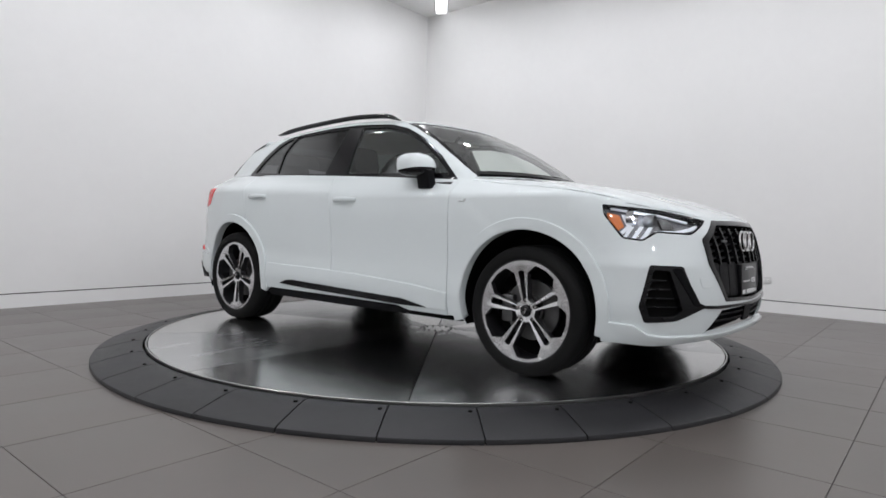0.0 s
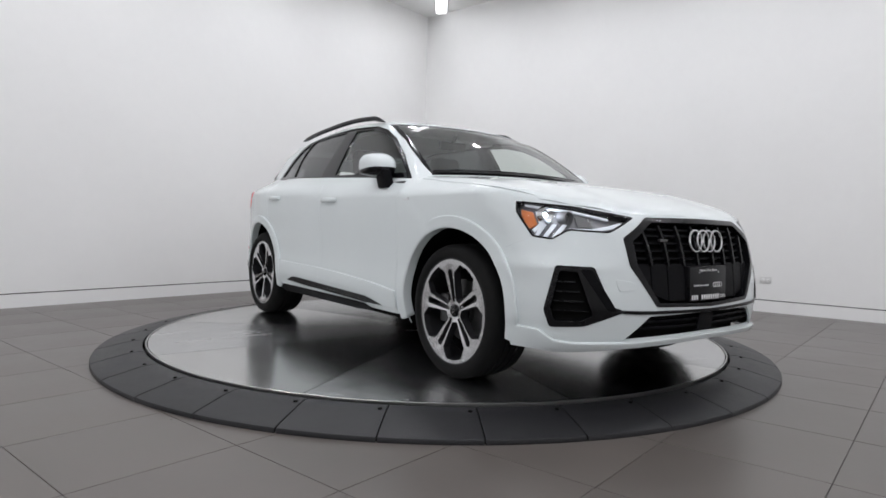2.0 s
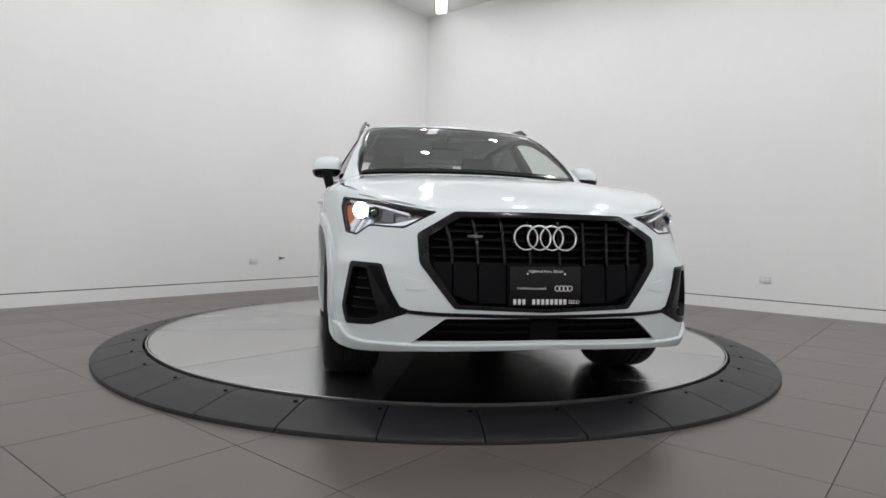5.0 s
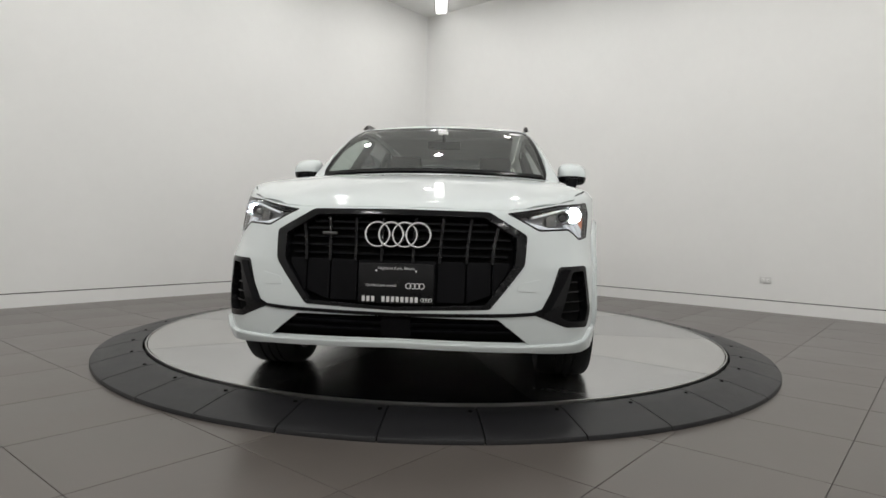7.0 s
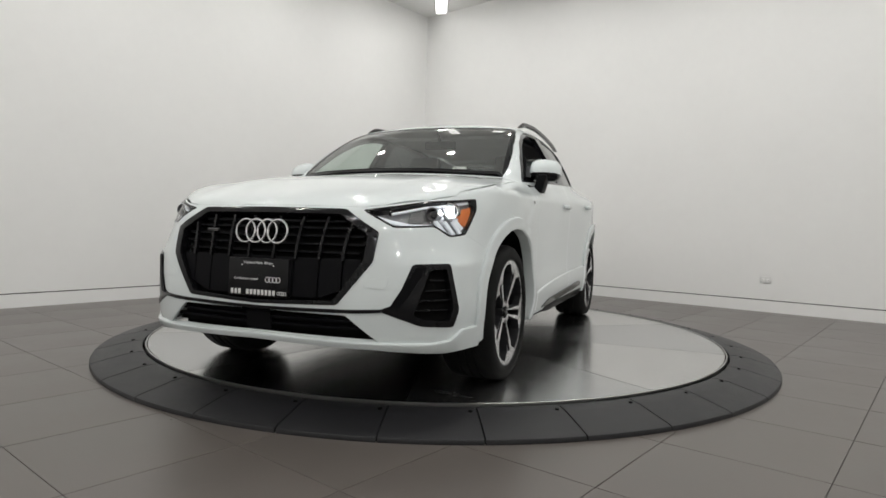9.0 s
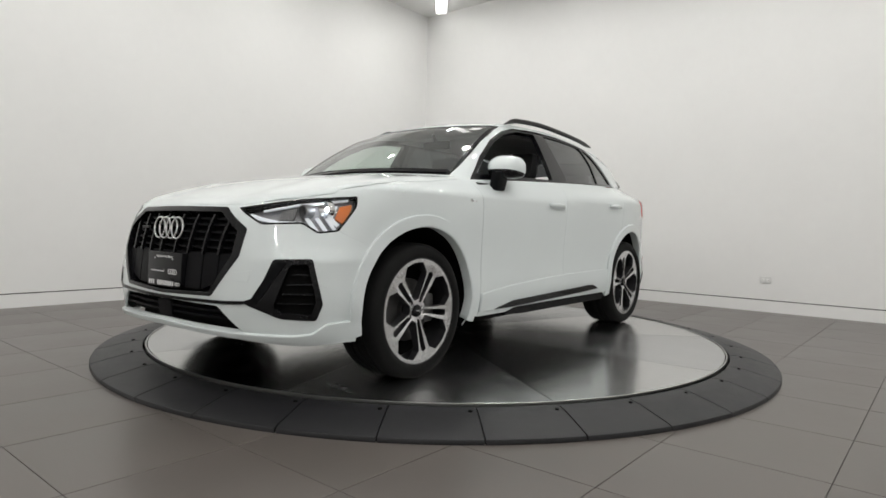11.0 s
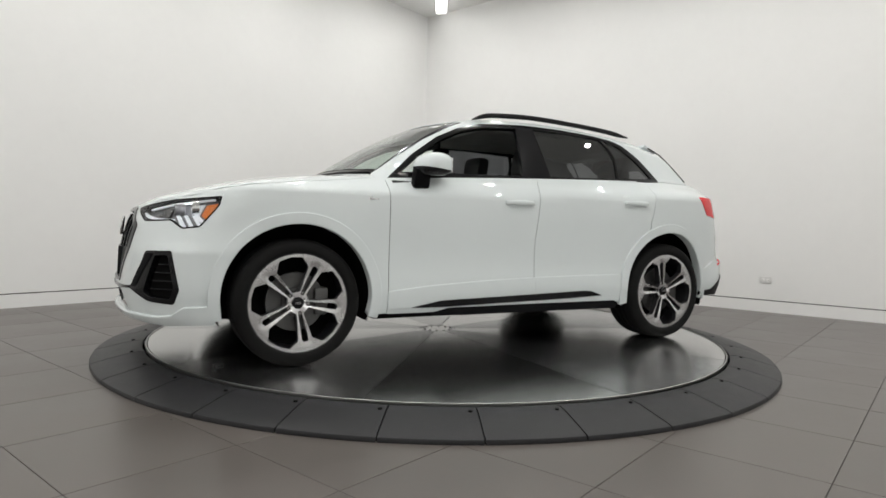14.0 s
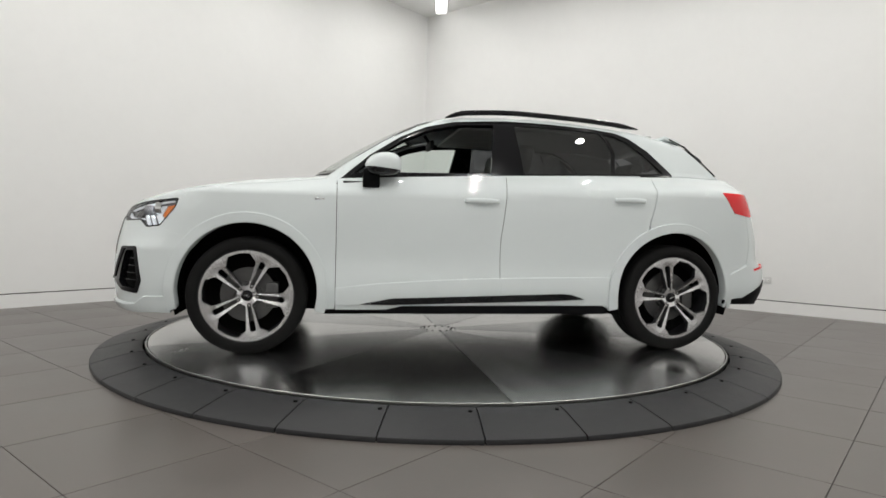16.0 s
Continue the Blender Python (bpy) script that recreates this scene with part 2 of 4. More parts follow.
def lathe(bm, profile, sides=48, m=None, closed=False):
    """Turns a profile of (radius, height) round z."""
    rings = []
    for r, h in profile:
        rings.append([bm.verts.new((r * math.cos(2 * math.pi * i / sides), r * math.sin(2 * math.pi * i / sides), h)) for i in range(sides)])
    pairs = list(zip(rings, rings[1:])) + ([(rings[-1], rings[0])] if closed else [])
    for a, b in pairs:
        for i in range(sides):
            bm.faces.new((a[i], a[(i + 1) % sides], b[(i + 1) % sides], b[i]))
    if m is not None:
        bmesh.ops.transform(bm, verts=[v for r in rings for v in r], matrix=m)
    return bm


# ---- the room ----
def room():
    th = .2
    bm = bmesh.new()
    box(bm, BACK_U - th, WALL_U + th, BACK_V - th, WALL_V + th, FLOOR - .2, FLOOR - .004)
    floor = mesh_object("floor", bm, GROUT)
    floor.matrix_world = ROOM
    tagged(floor, "grey porcelain floor tiles with thin dark joints", "floor", kind="structure")
    walls = {"wall_east": (WALL_U, WALL_U + th, BACK_V - th, WALL_V + th), "wall_north": (BACK_U - th, WALL_U, WALL_V, WALL_V + th),
             "wall_west": (BACK_U - th, BACK_U, BACK_V - th, WALL_V), "wall_south": (BACK_U, WALL_U, BACK_V - th, BACK_V)}
    for n, (a, b, c, d) in walls.items():
        bm = bmesh.new()
        box(bm, a, b, c, d, FLOOR + .135, CEILING)
        w = mesh_object(n, bm, PAINT)
        w.matrix_world = ROOM
        tagged(w, "plain white painted showroom wall", "wall", kind="structure")
        bm = bmesh.new()
        gap = {"wall_east": (.012, 0, 0, 0), "wall_north": (0, 0, .012, 0), "wall_west": (0, -.012, 0, 0), "wall_south": (0, 0, 0, -.012)}[n]
        box(bm, a + gap[0], b + gap[1], c + gap[2], d + gap[3], FLOOR - .004, FLOOR + .135)
        mesh_object("reveal", bm, DARK, w)
        bm = bmesh.new()
        box(bm, a, b, c, d, FLOOR - .003, FLOOR + .125, 0)
        s = mesh_object("baseboard", bm, PAINT)
        s.matrix_world = ROOM
        tagged(s, "flush white skirting below a thin shadow joint", "baseboard", kind="structure")
    bm = bmesh.new()
    box(bm, BACK_U - th, WALL_U + th, BACK_V - th, WALL_V + th, CEILING, CEILING + .2)
    c = mesh_object("ceiling", bm, CEIL)
    c.matrix_world = ROOM
    tagged(c, "plain pale grey painted ceiling", "ceiling", kind="structure")
    return floor


def ceiling_lamp_bodies():
    bm = bmesh.new()
    lathe(bm, [(.001, -.05), (.07, -.05), (.080, -.045), (.086, -.03), (.086, 0), (.001, 0)], 28)
    lamp = new("downlight")
    tagged(lamp, "round white surface-mounted ceiling downlight, lit", "ceiling light", "ceiling downlights")
    part("housing", bm, PAINT, lamp)
    bm = bmesh.new()
    lathe(bm, [(.001, -.058), (.060, -.058), (.064, -.053), (.064, -.05), (.001, -.05)], 28)
    part("diffuser", bm, LAMP_GLOW, lamp, "glowing white diffuser")
    first = True
    for u, v in LAMPS:
        m = ROOM @ pose(u, v, CEILING)
        if first:
            lamp.matrix_basis = m
            first = False
        else:
            copy_thing(lamp, m)


room()
ceiling_lamp_bodies()
# ---- body panels: outlines on the unrolled flank, from the side or from above, laid on the body ----
from mathutils.geometry import delaunay_2d_cdt


def inside(pts, poly):
    p, q = np.array(poly, float), np.roll(np.array(poly, float), -1, 0)
    x, y = pts[:, :1], pts[:, 1:]
    with np.errstate(divide="ignore", invalid="ignore"):
        hit = ((p[:, 1] > y) != (q[:, 1] > y)) & (x < (q[:, 0] - p[:, 0]) * (y - p[:, 1]) / (q[:, 1] - p[:, 1]) + p[:, 0])
    return hit.sum(1) % 2 == 1


def rounded(pts, r, n=4):
    """The outline with its corners rounded off."""
    out = []
    for i, b in enumerate(pts):
        a, b, c = Vector(pts[i - 1]), Vector(b), Vector(pts[(i + 1) % len(pts)])
        u, v = (a - b), (c - b)
        k = min(r, u.length * .45, v.length * .45)
        u, v = b + u.normalized() * k, b + v.normalized() * k
        for j in range(n + 1):
            s = j / n
            out.append(tuple(u * (1 - s) ** 2 + b * 2 * s * (1 - s) + v * s * s))
    return out


def divide_line(poly, step):
    out = []
    for a, b in zip(poly, poly[1:] + poly[:1]):
        n = max(1, int(math.dist(a, b) / step + .5))
        out += [(a[0] + (b[0] - a[0]) * i / n, a[1] + (b[1] - a[1]) * i / n) for i in range(n)]
    return out


def tiling(outline, holes, step):
    """Triangles that fill an outline less its holes."""
    loops = [divide_line(list(p), step) for p in (outline, *holes)]
    verts, edges = [], []
    for l in loops:
        k = len(verts)
        verts += l
        edges += [(k + i, k + (i + 1) % len(l)) for i in range(len(l))]
    o = np.array(loops[0])
    x, y = np.meshgrid(np.arange(o[:, 0].min(), o[:, 0].max(), step), np.arange(o[:, 1].min(), o[:, 1].max(), step))
    x[1::2] += step / 2
    g = np.stack([x.ravel(), y.ravel()], 1)
    keep = inside(g, loops[0])
    for l in loops[1:]:
        keep &= ~inside(g, l)
    edge_pts = np.concatenate([np.array(divide_line(list(l), step * .3)) for l in loops])
    g = g[keep]
    if len(g):
        d = np.sqrt(((g[:, None] - edge_pts[None]) ** 2).sum(2)).min(1)
        g = g[d > step * .45]
    v, _, f, *_ = delaunay_2d_cdt([Vector(p) for p in verts] + [Vector(p) for p in g], edges, [], 0, 1e-6)
    v = np.array([tuple(p) for p in v])
    f = np.array(f)
    c = v[f].mean(1)
    keep = inside(c, loops[0])
    for l in loops[1:]:
        keep &= ~inside(c, l)
    e0, e1 = v[f[:, 1]] - v[f[:, 0]], v[f[:, 2]] - v[f[:, 0]]
    f = f[keep & (np.abs(e0[:, 0] * e1[:, 1] - e0[:, 1] * e1[:, 0]) > step * step * .004)]
    used = np.unique(f)
    remap = np.full(len(v), -1)
    remap[used] = np.arange(len(used))
    return v[used], remap[f]


def panel(name, outline, mat, parent, project=flank, holes=(), step=.035, lift=0.0, edge=.014, side=1, label="", turn_in=.0025):
    """A sheet on the body: its face, a rounded rim and a flange that goes inward by edge."""
    uv, tris = tiling(outline, holes, step)
    p = project(uv)
    n = normal(p)
    p = p + n * lift
    a, b, c = p[tris[:, 0]], p[tris[:, 1]], p[tris[:, 2]]
    flip = (np.cross(b - a, c - a) * n[tris[:, 0]]).sum(1) < 0
    tris[flip] = tris[flip][:, ::-1]
    verts, norms, faces = [tuple(q) for q in p], [tuple(q) for q in n], [tuple(t) for t in tris]
    count = {}
    for t in tris:
        for i in range(3):
            e = (t[i], t[(i + 1) % 3])
            count[e] = 1
    if edge:
        rim = [e for e in count if (e[1], e[0]) not in count]
        out = {}
        for i, j in rim:
            t = p[j] - p[i]
            o = np.cross(t, n[i])
            o /= max(np.linalg.norm(o), 1e-9)
            for k in (i, j):
                out[k] = out.get(k, 0) + o
        low = {}
        for k, o in out.items():
            o = o / max(np.linalg.norm(o), 1e-9)
            low[k] = len(verts)
            verts += [tuple(p[k] - n[k] * turn_in + o * turn_in * .6), tuple(p[k] - n[k] * turn_in + o * turn_in * .6), tuple(p[k] - n[k] * edge + o * turn_in * .6)]
            norms += [tuple((n[k] + o) / np.linalg.norm(n[k] + o + 1e-9)), tuple(o), tuple(o)]
        for i, j in rim:
            faces.append((j, i, low[i], low[j]))
            faces.append((low[j] + 1, low[i] + 1, low[i] + 2, low[j] + 2))
    if side < 0:
        verts = [(x, -y, z) for x, y, z in verts]
        norms = [(x, -y, z) for x, y, z in norms]
        faces = [f[::-1] for f in faces]
    me = bpy.data.meshes.new(name)
    me.from_pydata(verts, [], [tuple(int(k) for k in f) for f in faces])
    me.materials.append(mat)
    me.shade_smooth()
    me.normals_split_custom_set_from_vertices(norms)
    ob = new(name, me)
    ob.parent = parent
    if label:
        ob["label"] = label
    return ob


def shrink(poly, d):
    """The outline moved inward by d."""
    pts = [Vector(p) for p in poly]
    area = sum(a.x * b.y - a.y * b.x for a, b in zip(pts, pts[1:] + pts[:1]))
    s, out = (1 if area > 0 else -1), []
    for i, b in enumerate(pts):
        u, v = (b - pts[i - 1]), (pts[(i + 1) % len(pts)] - b)
        u, v = u.normalized() if u.length > 1e-7 else v.normalized(), v.normalized() if v.length > 1e-7 else u.normalized()
        nu, nv = Vector((-u.y, u.x)) * s, Vector((-v.y, v.x)) * s
        m = nu + nv
        m = m / max(m.dot(nu), .5)
        out.append(tuple(b + m * d))
    return out


def arch(cx, cz, r, a0, a1, n=26):
    return [sd(cx + r * math.cos(math.radians(a0 + (a1 - a0) * i / n)), cz + r * math.sin(math.radians(a0 + (a1 - a0) * i / n))) for i in range(n + 1)]


def mirrored(poly, mid):
    return [(2 * mid - a, z) for a, z in poly]


GAP = .0032
WHEEL_X, WHEEL_Z, ARCH_R, FLARE_R = 1.335, .343, .408, .452
ARCH_Z = .370
FRONT_ARCH = arch(WHEEL_X, ARCH_Z, ARCH_R, -25, 205)
REAR_ARCH = arch(-WHEEL_X, ARCH_Z, ARCH_R, -25, 205)
HEADLIGHT = rounded([(2.318, .832), (2.195, .852), (2.06, .876), (1.785, .899), (1.790, .848), (1.876, .735), (1.962, .724), (2.030, .766), (2.10, .762), (2.190, .758)], .012)
FOG = rounded([(2.118, .612), (1.972, .616), (1.930, .42), (1.955, .346), (2.085, .356), (2.225, .415), (2.225, .428), (2.18, .445)], .014)
GRILLE = rounded([fr(.372, .834), fr(.530, .740), fr(.522, .618), fr(.382, .436), (MID_FRONT, .424), *[(2 * MID_FRONT - a, z) for a, z in (fr(.382, .436), fr(.522, .618), fr(.530, .740), fr(.372, .834))], (MID_FRONT, .838)], .012)
INTAKE = rounded([fr(.418, .397), fr(.552, .288), (MID_FRONT, .302), *[(2 * MID_FRONT - a, z) for a, z in (fr(.552, .288), fr(.418, .397))], (MID_FRONT, .402)], .008)
TAIL_LAMP = rounded([(-1.745, 1.044), (-2.02, 1.040), (-2.22, 1.02), (-2.26, .92), (-2.02, .884), (-1.86, .905)], .012)
# the shut line between bonnet, wing and nose
BONNET_SIDE = [sd(.90, 1.043), sd(1.05, 1.026), sd(1.2, 1.008), sd(1.35, .996), sd(1.5, .978), sd(1.65, .955), sd(1.78, .925), (1.90, .905), (2.05, .880), (2.24, .850), (2.32, .842), (2.487, .844), (MID_FRONT, .846)]


def xy(uv, project=flank):
    return [(p[0], p[1]) for p in project(uv)]


def xz(uv, project=upwards):
    return [(p[0], p[2]) for p in project(uv)]


SCREEN_EDGE = [(.902, .715), (.735, .690), (.535, .655), (.335, .615), (.225, .585)]
ROOF_EDGE = [(.225, .585), (0, .565), (-.4, .560), (-.8, .555), (-1.1, .55), (-1.40, .53), (-1.50, .50)]
DOOR_GLASS_LINE = [(.82, 1.045), (.64, 1.203), (.45, 1.330), (.28, 1.407), (.10, 1.453), (-.08, 1.468), (-.25, 1.478), (-.55, 1.474), (-.85, 1.458), (-1.02, 1.438), (-1.11, 1.405), (-1.24, 1.318), (-1.40, 1.162), (-1.40, 1.147), (-.85, 1.124), (-.2, 1.096), (.4, 1.067)]


def body_panels(car):
    for s in (1, -1):
        # wing
        line = [sd(.834, .266), sd(.834, 1.038)] + BONNET_SIDE[:7] + [(1.783, .907), (1.788, .848), (1.874, .735), (1.84, .718), (1.76, .686), sd(1.635, .655)]
        panel("front_wing", shrink(line[:2] + line[2:] + arch(WHEEL_X, ARCH_Z, ARCH_R, 25, 200)[:] + [sd(.95, .262)], GAP), WHITE, car, side=s, edge=.005, holes=[FRONT_ARCH])
        # doors
        front = [sd(.834, .335), sd(.834, 1.036), (.4, 1.064), (-.203, 1.091), (-.190, .93), (-.178, .825), (-.162, .70), (-.160, .60), (-.165, .335)]
        panel("front_door", shrink(front, GAP), WHITE, car, side=s, edge=.005)
        rear_line = [(-.165, .335), (-.160, .60), (-.162, .70), (-.178, .825), (-.190, .93), (-.203, 1.091), (-.85, 1.120), (-1.215, 1.133), (-1.185, 1.0), (-1.165, .90), (-1.145, .835)]
        panel("rear_door", shrink(rear_line + [(-WHEEL_X + .452 * math.cos(math.radians(d)), ARCH_Z + .452 * math.sin(math.radians(d))) for d in range(64, -6, -6)], GAP), WHITE, car, side=s, edge=.005)
        quarter = [(-1.215, 1.133), (-1.185, 1.0), (-1.165, .90), (-1.145, .835), (-1.145, .40), (-1.335, .40), (-1.70, .45), (-1.80, .49), (-2.0, .56), (-2.02, .70), (-1.975, .872), (-2.0, 1.06), sd(-1.86, 1.09), sd(-1.80, 1.148), sd(-1.45, 1.147)]
        panel("quarter_panel", shrink(quarter, GAP), WHITE, car, side=s, holes=[REAR_ARCH, TAIL_LAMP])
        # flared trims round the wheel openings
        for cx, name in ((WHEEL_X, "front_arch_trim"), (-WHEEL_X, "rear_arch_trim")):
            lo, hi = (-14, 195) if cx > 0 else (-13, 192)
            ring = arch(cx, ARCH_Z, FLARE_R, lo, hi, 40) + arch(cx, ARCH_Z, ARCH_R - .006, hi, lo, 40)
            panel(name, ring, WHITE, car, side=s, step=.022, lift=.021, edge=.06, turn_in=.010)
        # sill, its black blade and the strip under it
        sill = [(.834, .262), (.834, .331), (-.165, .331), (-.88, .331), (-.90, .262)]
        blade = rounded([(.690, .302), (.50, .338), (-.56, .370), (-.62, .366), (-.712, .338), (-.46, .326), (.50, .300)], .005)
        panel("sill", shrink(sill, GAP), WHITE, car, side=s, holes=[blade])
        panel("sill_blade", shrink(blade, .001), BLACK, car, side=s, lift=.024, step=.02, edge=.04, label="gloss black sill blade")
        panel("sill_strip", [(.56, .256), (.44, .286), (-.84, .292), (-.88, .274), (-.86, .240), (.36, .240)], MATT, car, side=s, step=.025, lift=.006, edge=.03, label="black strip along the sill")
        # dark sheet added behind the door gaps, its colour standing in for their shade
        panel("inner_shell", [(.90, .33), (.90, 1.0), (.3, 1.03), (-.3, 1.05), (-1.10, 1.06), (-1.10, .86), (-.86, .60), (-.86, .33)], DARK, car, side=s, step=.08, lift=-.024, edge=0)
        # frame over the doors
        frame_line = [sd(.838, 1.030), sd(.90, 1.033)] + xz(SCREEN_EDGE) + xz(ROOF_EDGE)[1:] + [(-1.62, 1.30), (-1.80, 1.152), (-1.45, 1.151)]
        panel("door_frame", shrink(frame_line, .0015), WHITE, car, sideways, [DOOR_GLASS_LINE], side=s, step=.03, lift=-.0015)
        panes = {"front": rounded([(.735, 1.088), (.61, 1.192), (.43, 1.312), (.26, 1.388), (.08, 1.432), (-.165, 1.446), (-.108, 1.108)], .015),
                 "rear": rounded([(-.320, 1.113), (-.300, 1.452), (-.55, 1.450), (-.90, 1.434), (-.948, 1.36), (-.968, 1.29), (-.935, 1.142)], .012),
                 "quarter": rounded([(-.952, 1.143), (-.984, 1.29), (-.964, 1.36), (-.925, 1.428), (-1.01, 1.412), (-1.09, 1.375), (-1.20, 1.295), (-1.335, 1.164)], .012)}
        panel("window_surround", shrink(DOOR_GLASS_LINE, .001), BLACK, car, sideways, list(panes.values()), side=s, step=.025, lift=-.004, edge=.03, label="gloss black window surround")
        for k, o in panes.items():
            if k == "front" and s > 0:
                continue
            panel(f"{k}_side_window", shrink(o, -.003), GLASS if k == "front" else TINT, car, sideways, side=s, lift=-.012, edge=0, label="dark privacy glass" if k != "front" else "clear side glass").visible_shadow = False
        # raised mouldings along the foot of the doors
        for x0, x1 in ((.829, -.1625), (-.1685, -.872)):
            z = lambda x: float(curve(np.array([x]), [-.87, -.166, .547, .836], [.470, .457, .421, .391])[0])
            top = [(x0 + (x1 - x0) * k / 4, z(x0 + (x1 - x0) * k / 4)) for k in range(5)]
            panel("door_moulding", [(x0, .300)] + top + [(x1, .300)], WHITE, car, side=s, step=.03, lift=.015, edge=.018, turn_in=.011)
        # handles
        for x0, x1, z in ((.073, -.147, .930), (-.897, -1.112, .963)):
            bm = bmesh.new()
            y = sideways([((x0 + x1) / 2, z)])[0][1]
            prof = []
            for i in range(17):
                u = i / 16
                prof.append((x0 + (x1 - x0) * u, y + .028 * math.sin(math.pi * u) ** .45 - .004, z + .002 * math.sin(math.pi * u)))
            rings = [[bm.verts.new((px, py + .008 * math.cos(t), pz + (.013 + .004 * math.sin(math.pi * i / 16)) * math.sin(t))) for t in np.linspace(0, 2 * math.pi, 10, endpoint=False)] for i, (px, py, pz) in enumerate(prof)]
            for a, b in zip(rings, rings[1:]):
                for i in range(10):
                    bm.faces.new((a[i], a[(i + 1) % 10], b[(i + 1) % 10], b[i]))
            bm.faces.new(rings[0]); bm.faces.new(rings[-1][::-1])
            bmesh.ops.recalc_face_normals(bm, faces=bm.faces)
            if s < 0:
                bmesh.ops.scale(bm, vec=(1, -1, 1), verts=bm.verts); bmesh.ops.reverse_faces(bm, faces=bm.faces)
            part("door_handle", bm, WHITE, car, "white pull handle", 60)
            panel("handle_recess", rounded([(x0 + .02, z - .028), (x0 + .02, z + .02), (x1 - .02, z + .02), (x1 - .02, z - .028)], .02)[:], WHITE, car, side=s, lift=.0012, edge=0, step=.02)
    # bonnet, roof
    edge = xy(BONNET_SIDE)
    rear_edge = [(1.022 - .27 * y * y, y) for y in np.linspace(.0, .70, 12)]
    left = edge[:-1] + [edge[-1]]
    half = [(x, y) for x, y in left]
    whole = half + [(x, -y) for x, y in half[-2::-1]] + [(x, -y) for x, y in rear_edge[::-1]] + rear_edge[1:]
    panel("bonnet", shrink(whole, GAP), WHITE, car, upwards, step=.045, edge=.02)
    roof_half = [(x, y) for x, y in ROOF_EDGE]
    front_edge = [(.350 - .36 * y * y, y) for y in np.linspace(-.56, .56, 11)]
    panel("roof", shrink(front_edge + roof_half + [(x, -y) for x, y in roof_half[::-1]], .0015), WHITE, car, upwards, step=.05)
    # windscreen, with its dark border and the scuttle below it
    base = [(.992 - .27 * y * y, y) for y in np.linspace(.66, -.66, 13)]
    top = [(.345 - .36 * y * y, y) for y in np.linspace(-.56, .56, 11)]
    left_edge = [(x - .004, y - .006) for x, y in SCREEN_EDGE][::-1]
    screen = [(x, y) for x, y in left_edge] + base + [(x, -y) for x, y in left_edge[::-1]] + top[1:-1]
    inner = shrink(screen, .022)
    panel("windscreen_border", screen, BLACK, car, upwards, [inner], step=.03, lift=-.004, label="black windscreen border")
    panel("windscreen", shrink(screen, .020), SCREEN, car, upwards, step=.05, lift=-.006, edge=0, label="clear laminated windscreen").visible_shadow = False
    panel("windscreen_sticker", [(.405, .465), (.360, .475), (.345, .545), (.390, .537)], LETTER, car, upwards, step=.03, lift=-.003, edge=0, label="small white windscreen sticker")
    scuttle = [(1.019 - .27 * y * y, y) for y in np.linspace(.69, -.69, 13)] + [(.982 - .27 * y * y, y) for y in np.linspace(-.69, .69, 13)]
    panel("scuttle", scuttle, MATT, car, upwards, lift=-.016, label="black scuttle panel")
    for y0, y1 in ((.50, -.08), (-.10, -.58)):
        bm = bmesh.new()
        for i in range(10):
            ya, yb = y0 + (y1 - y0) * i / 10, y0 + (y1 - y0) * (i + 1) / 10
            pa, pb = upwards([(.964 - .27 * ya * ya, ya), (.964 - .27 * yb * yb, yb)])
            tube(bm, pa + (0, 0, -.010), pb + (0, 0, -.010), .006, sides=8)
        part("wiper", bm, MATT, car, "black wiper blade")
    # nose
    nose = [sd(1.635, .655), (1.76, .686), (1.84, .718), (1.874, .735), (1.788, .848), (1.783, .907), BONNET_SIDE[6]] + BONNET_SIDE[7:]
    lip = [sd(1.742, .40), sd(1.748, .30), (1.80, .260), (2.0, .258), (2.25, .272), (MID_FRONT, .287)]
    half = lip[::-1] + [sd(1.735, .45)] + nose
    whole = half[:-1] + [half[-1]] + mirrored(half[1:-1], MID_FRONT)[::-1]
    panel("front_bumper", shrink(whole, -.0008), WHITE, car, holes=[HEADLIGHT, mirrored(HEADLIGHT, MID_FRONT), FOG, mirrored(FOG, MID_FRONT), GRILLE, INTAKE, FRONT_ARCH, mirrored(FRONT_ARCH, MID_FRONT)], step=.028)
    # tail
    tail = [(-1.80, .49), (-2.0, .56), (-2.02, .70), (-1.975, .872), (-2.0, 1.06), sd(-1.86, 1.09), sd(-1.80, 1.148), (MID_REAR, 1.15), (MID_REAR, .55)]
    panel("tailgate", shrink(tail[:-2] + mirrored(tail[:-2], MID_REAR)[::-1], GAP), WHITE, car, holes=[TAIL_LAMP, mirrored(TAIL_LAMP, MID_REAR)], step=.05)
    bump = [sd(-1.735, .45), sd(-1.72, .335), (-1.95, .335), (MID_REAR, .37), (MID_REAR, .56), (-2.0, .555), (-1.81, .487)]
    panel("rear_bumper", shrink(bump[:3] + [(MID_REAR, .37)] + mirrored(bump[:3], MID_REAR)[::-1] + mirrored(bump[5:], MID_REAR) + bump[5:], GAP), WHITE, car, holes=[REAR_ARCH, mirrored(REAR_ARCH, MID_REAR)], step=.04, lift=.012)
    diff = [sd(-1.72, .330), (-1.95, .330), (-2.20, .45), (MID_REAR, .45), (MID_REAR, .29), (-2.2, .29), (-1.95, .298), sd(-1.72, .305)]
    panel("rear_diffuser", diff[:4] + mirrored(diff[:3], MID_REAR)[::-1] + mirrored(diff[5:], MID_REAR) + diff[5:][::-1][::-1], MATT, car, step=.04, lift=.018, label="black rear diffuser")
    back_glass = [(-1.56, .42), (-1.80, .45), (-1.80, -.45), (-1.56, -.42)]
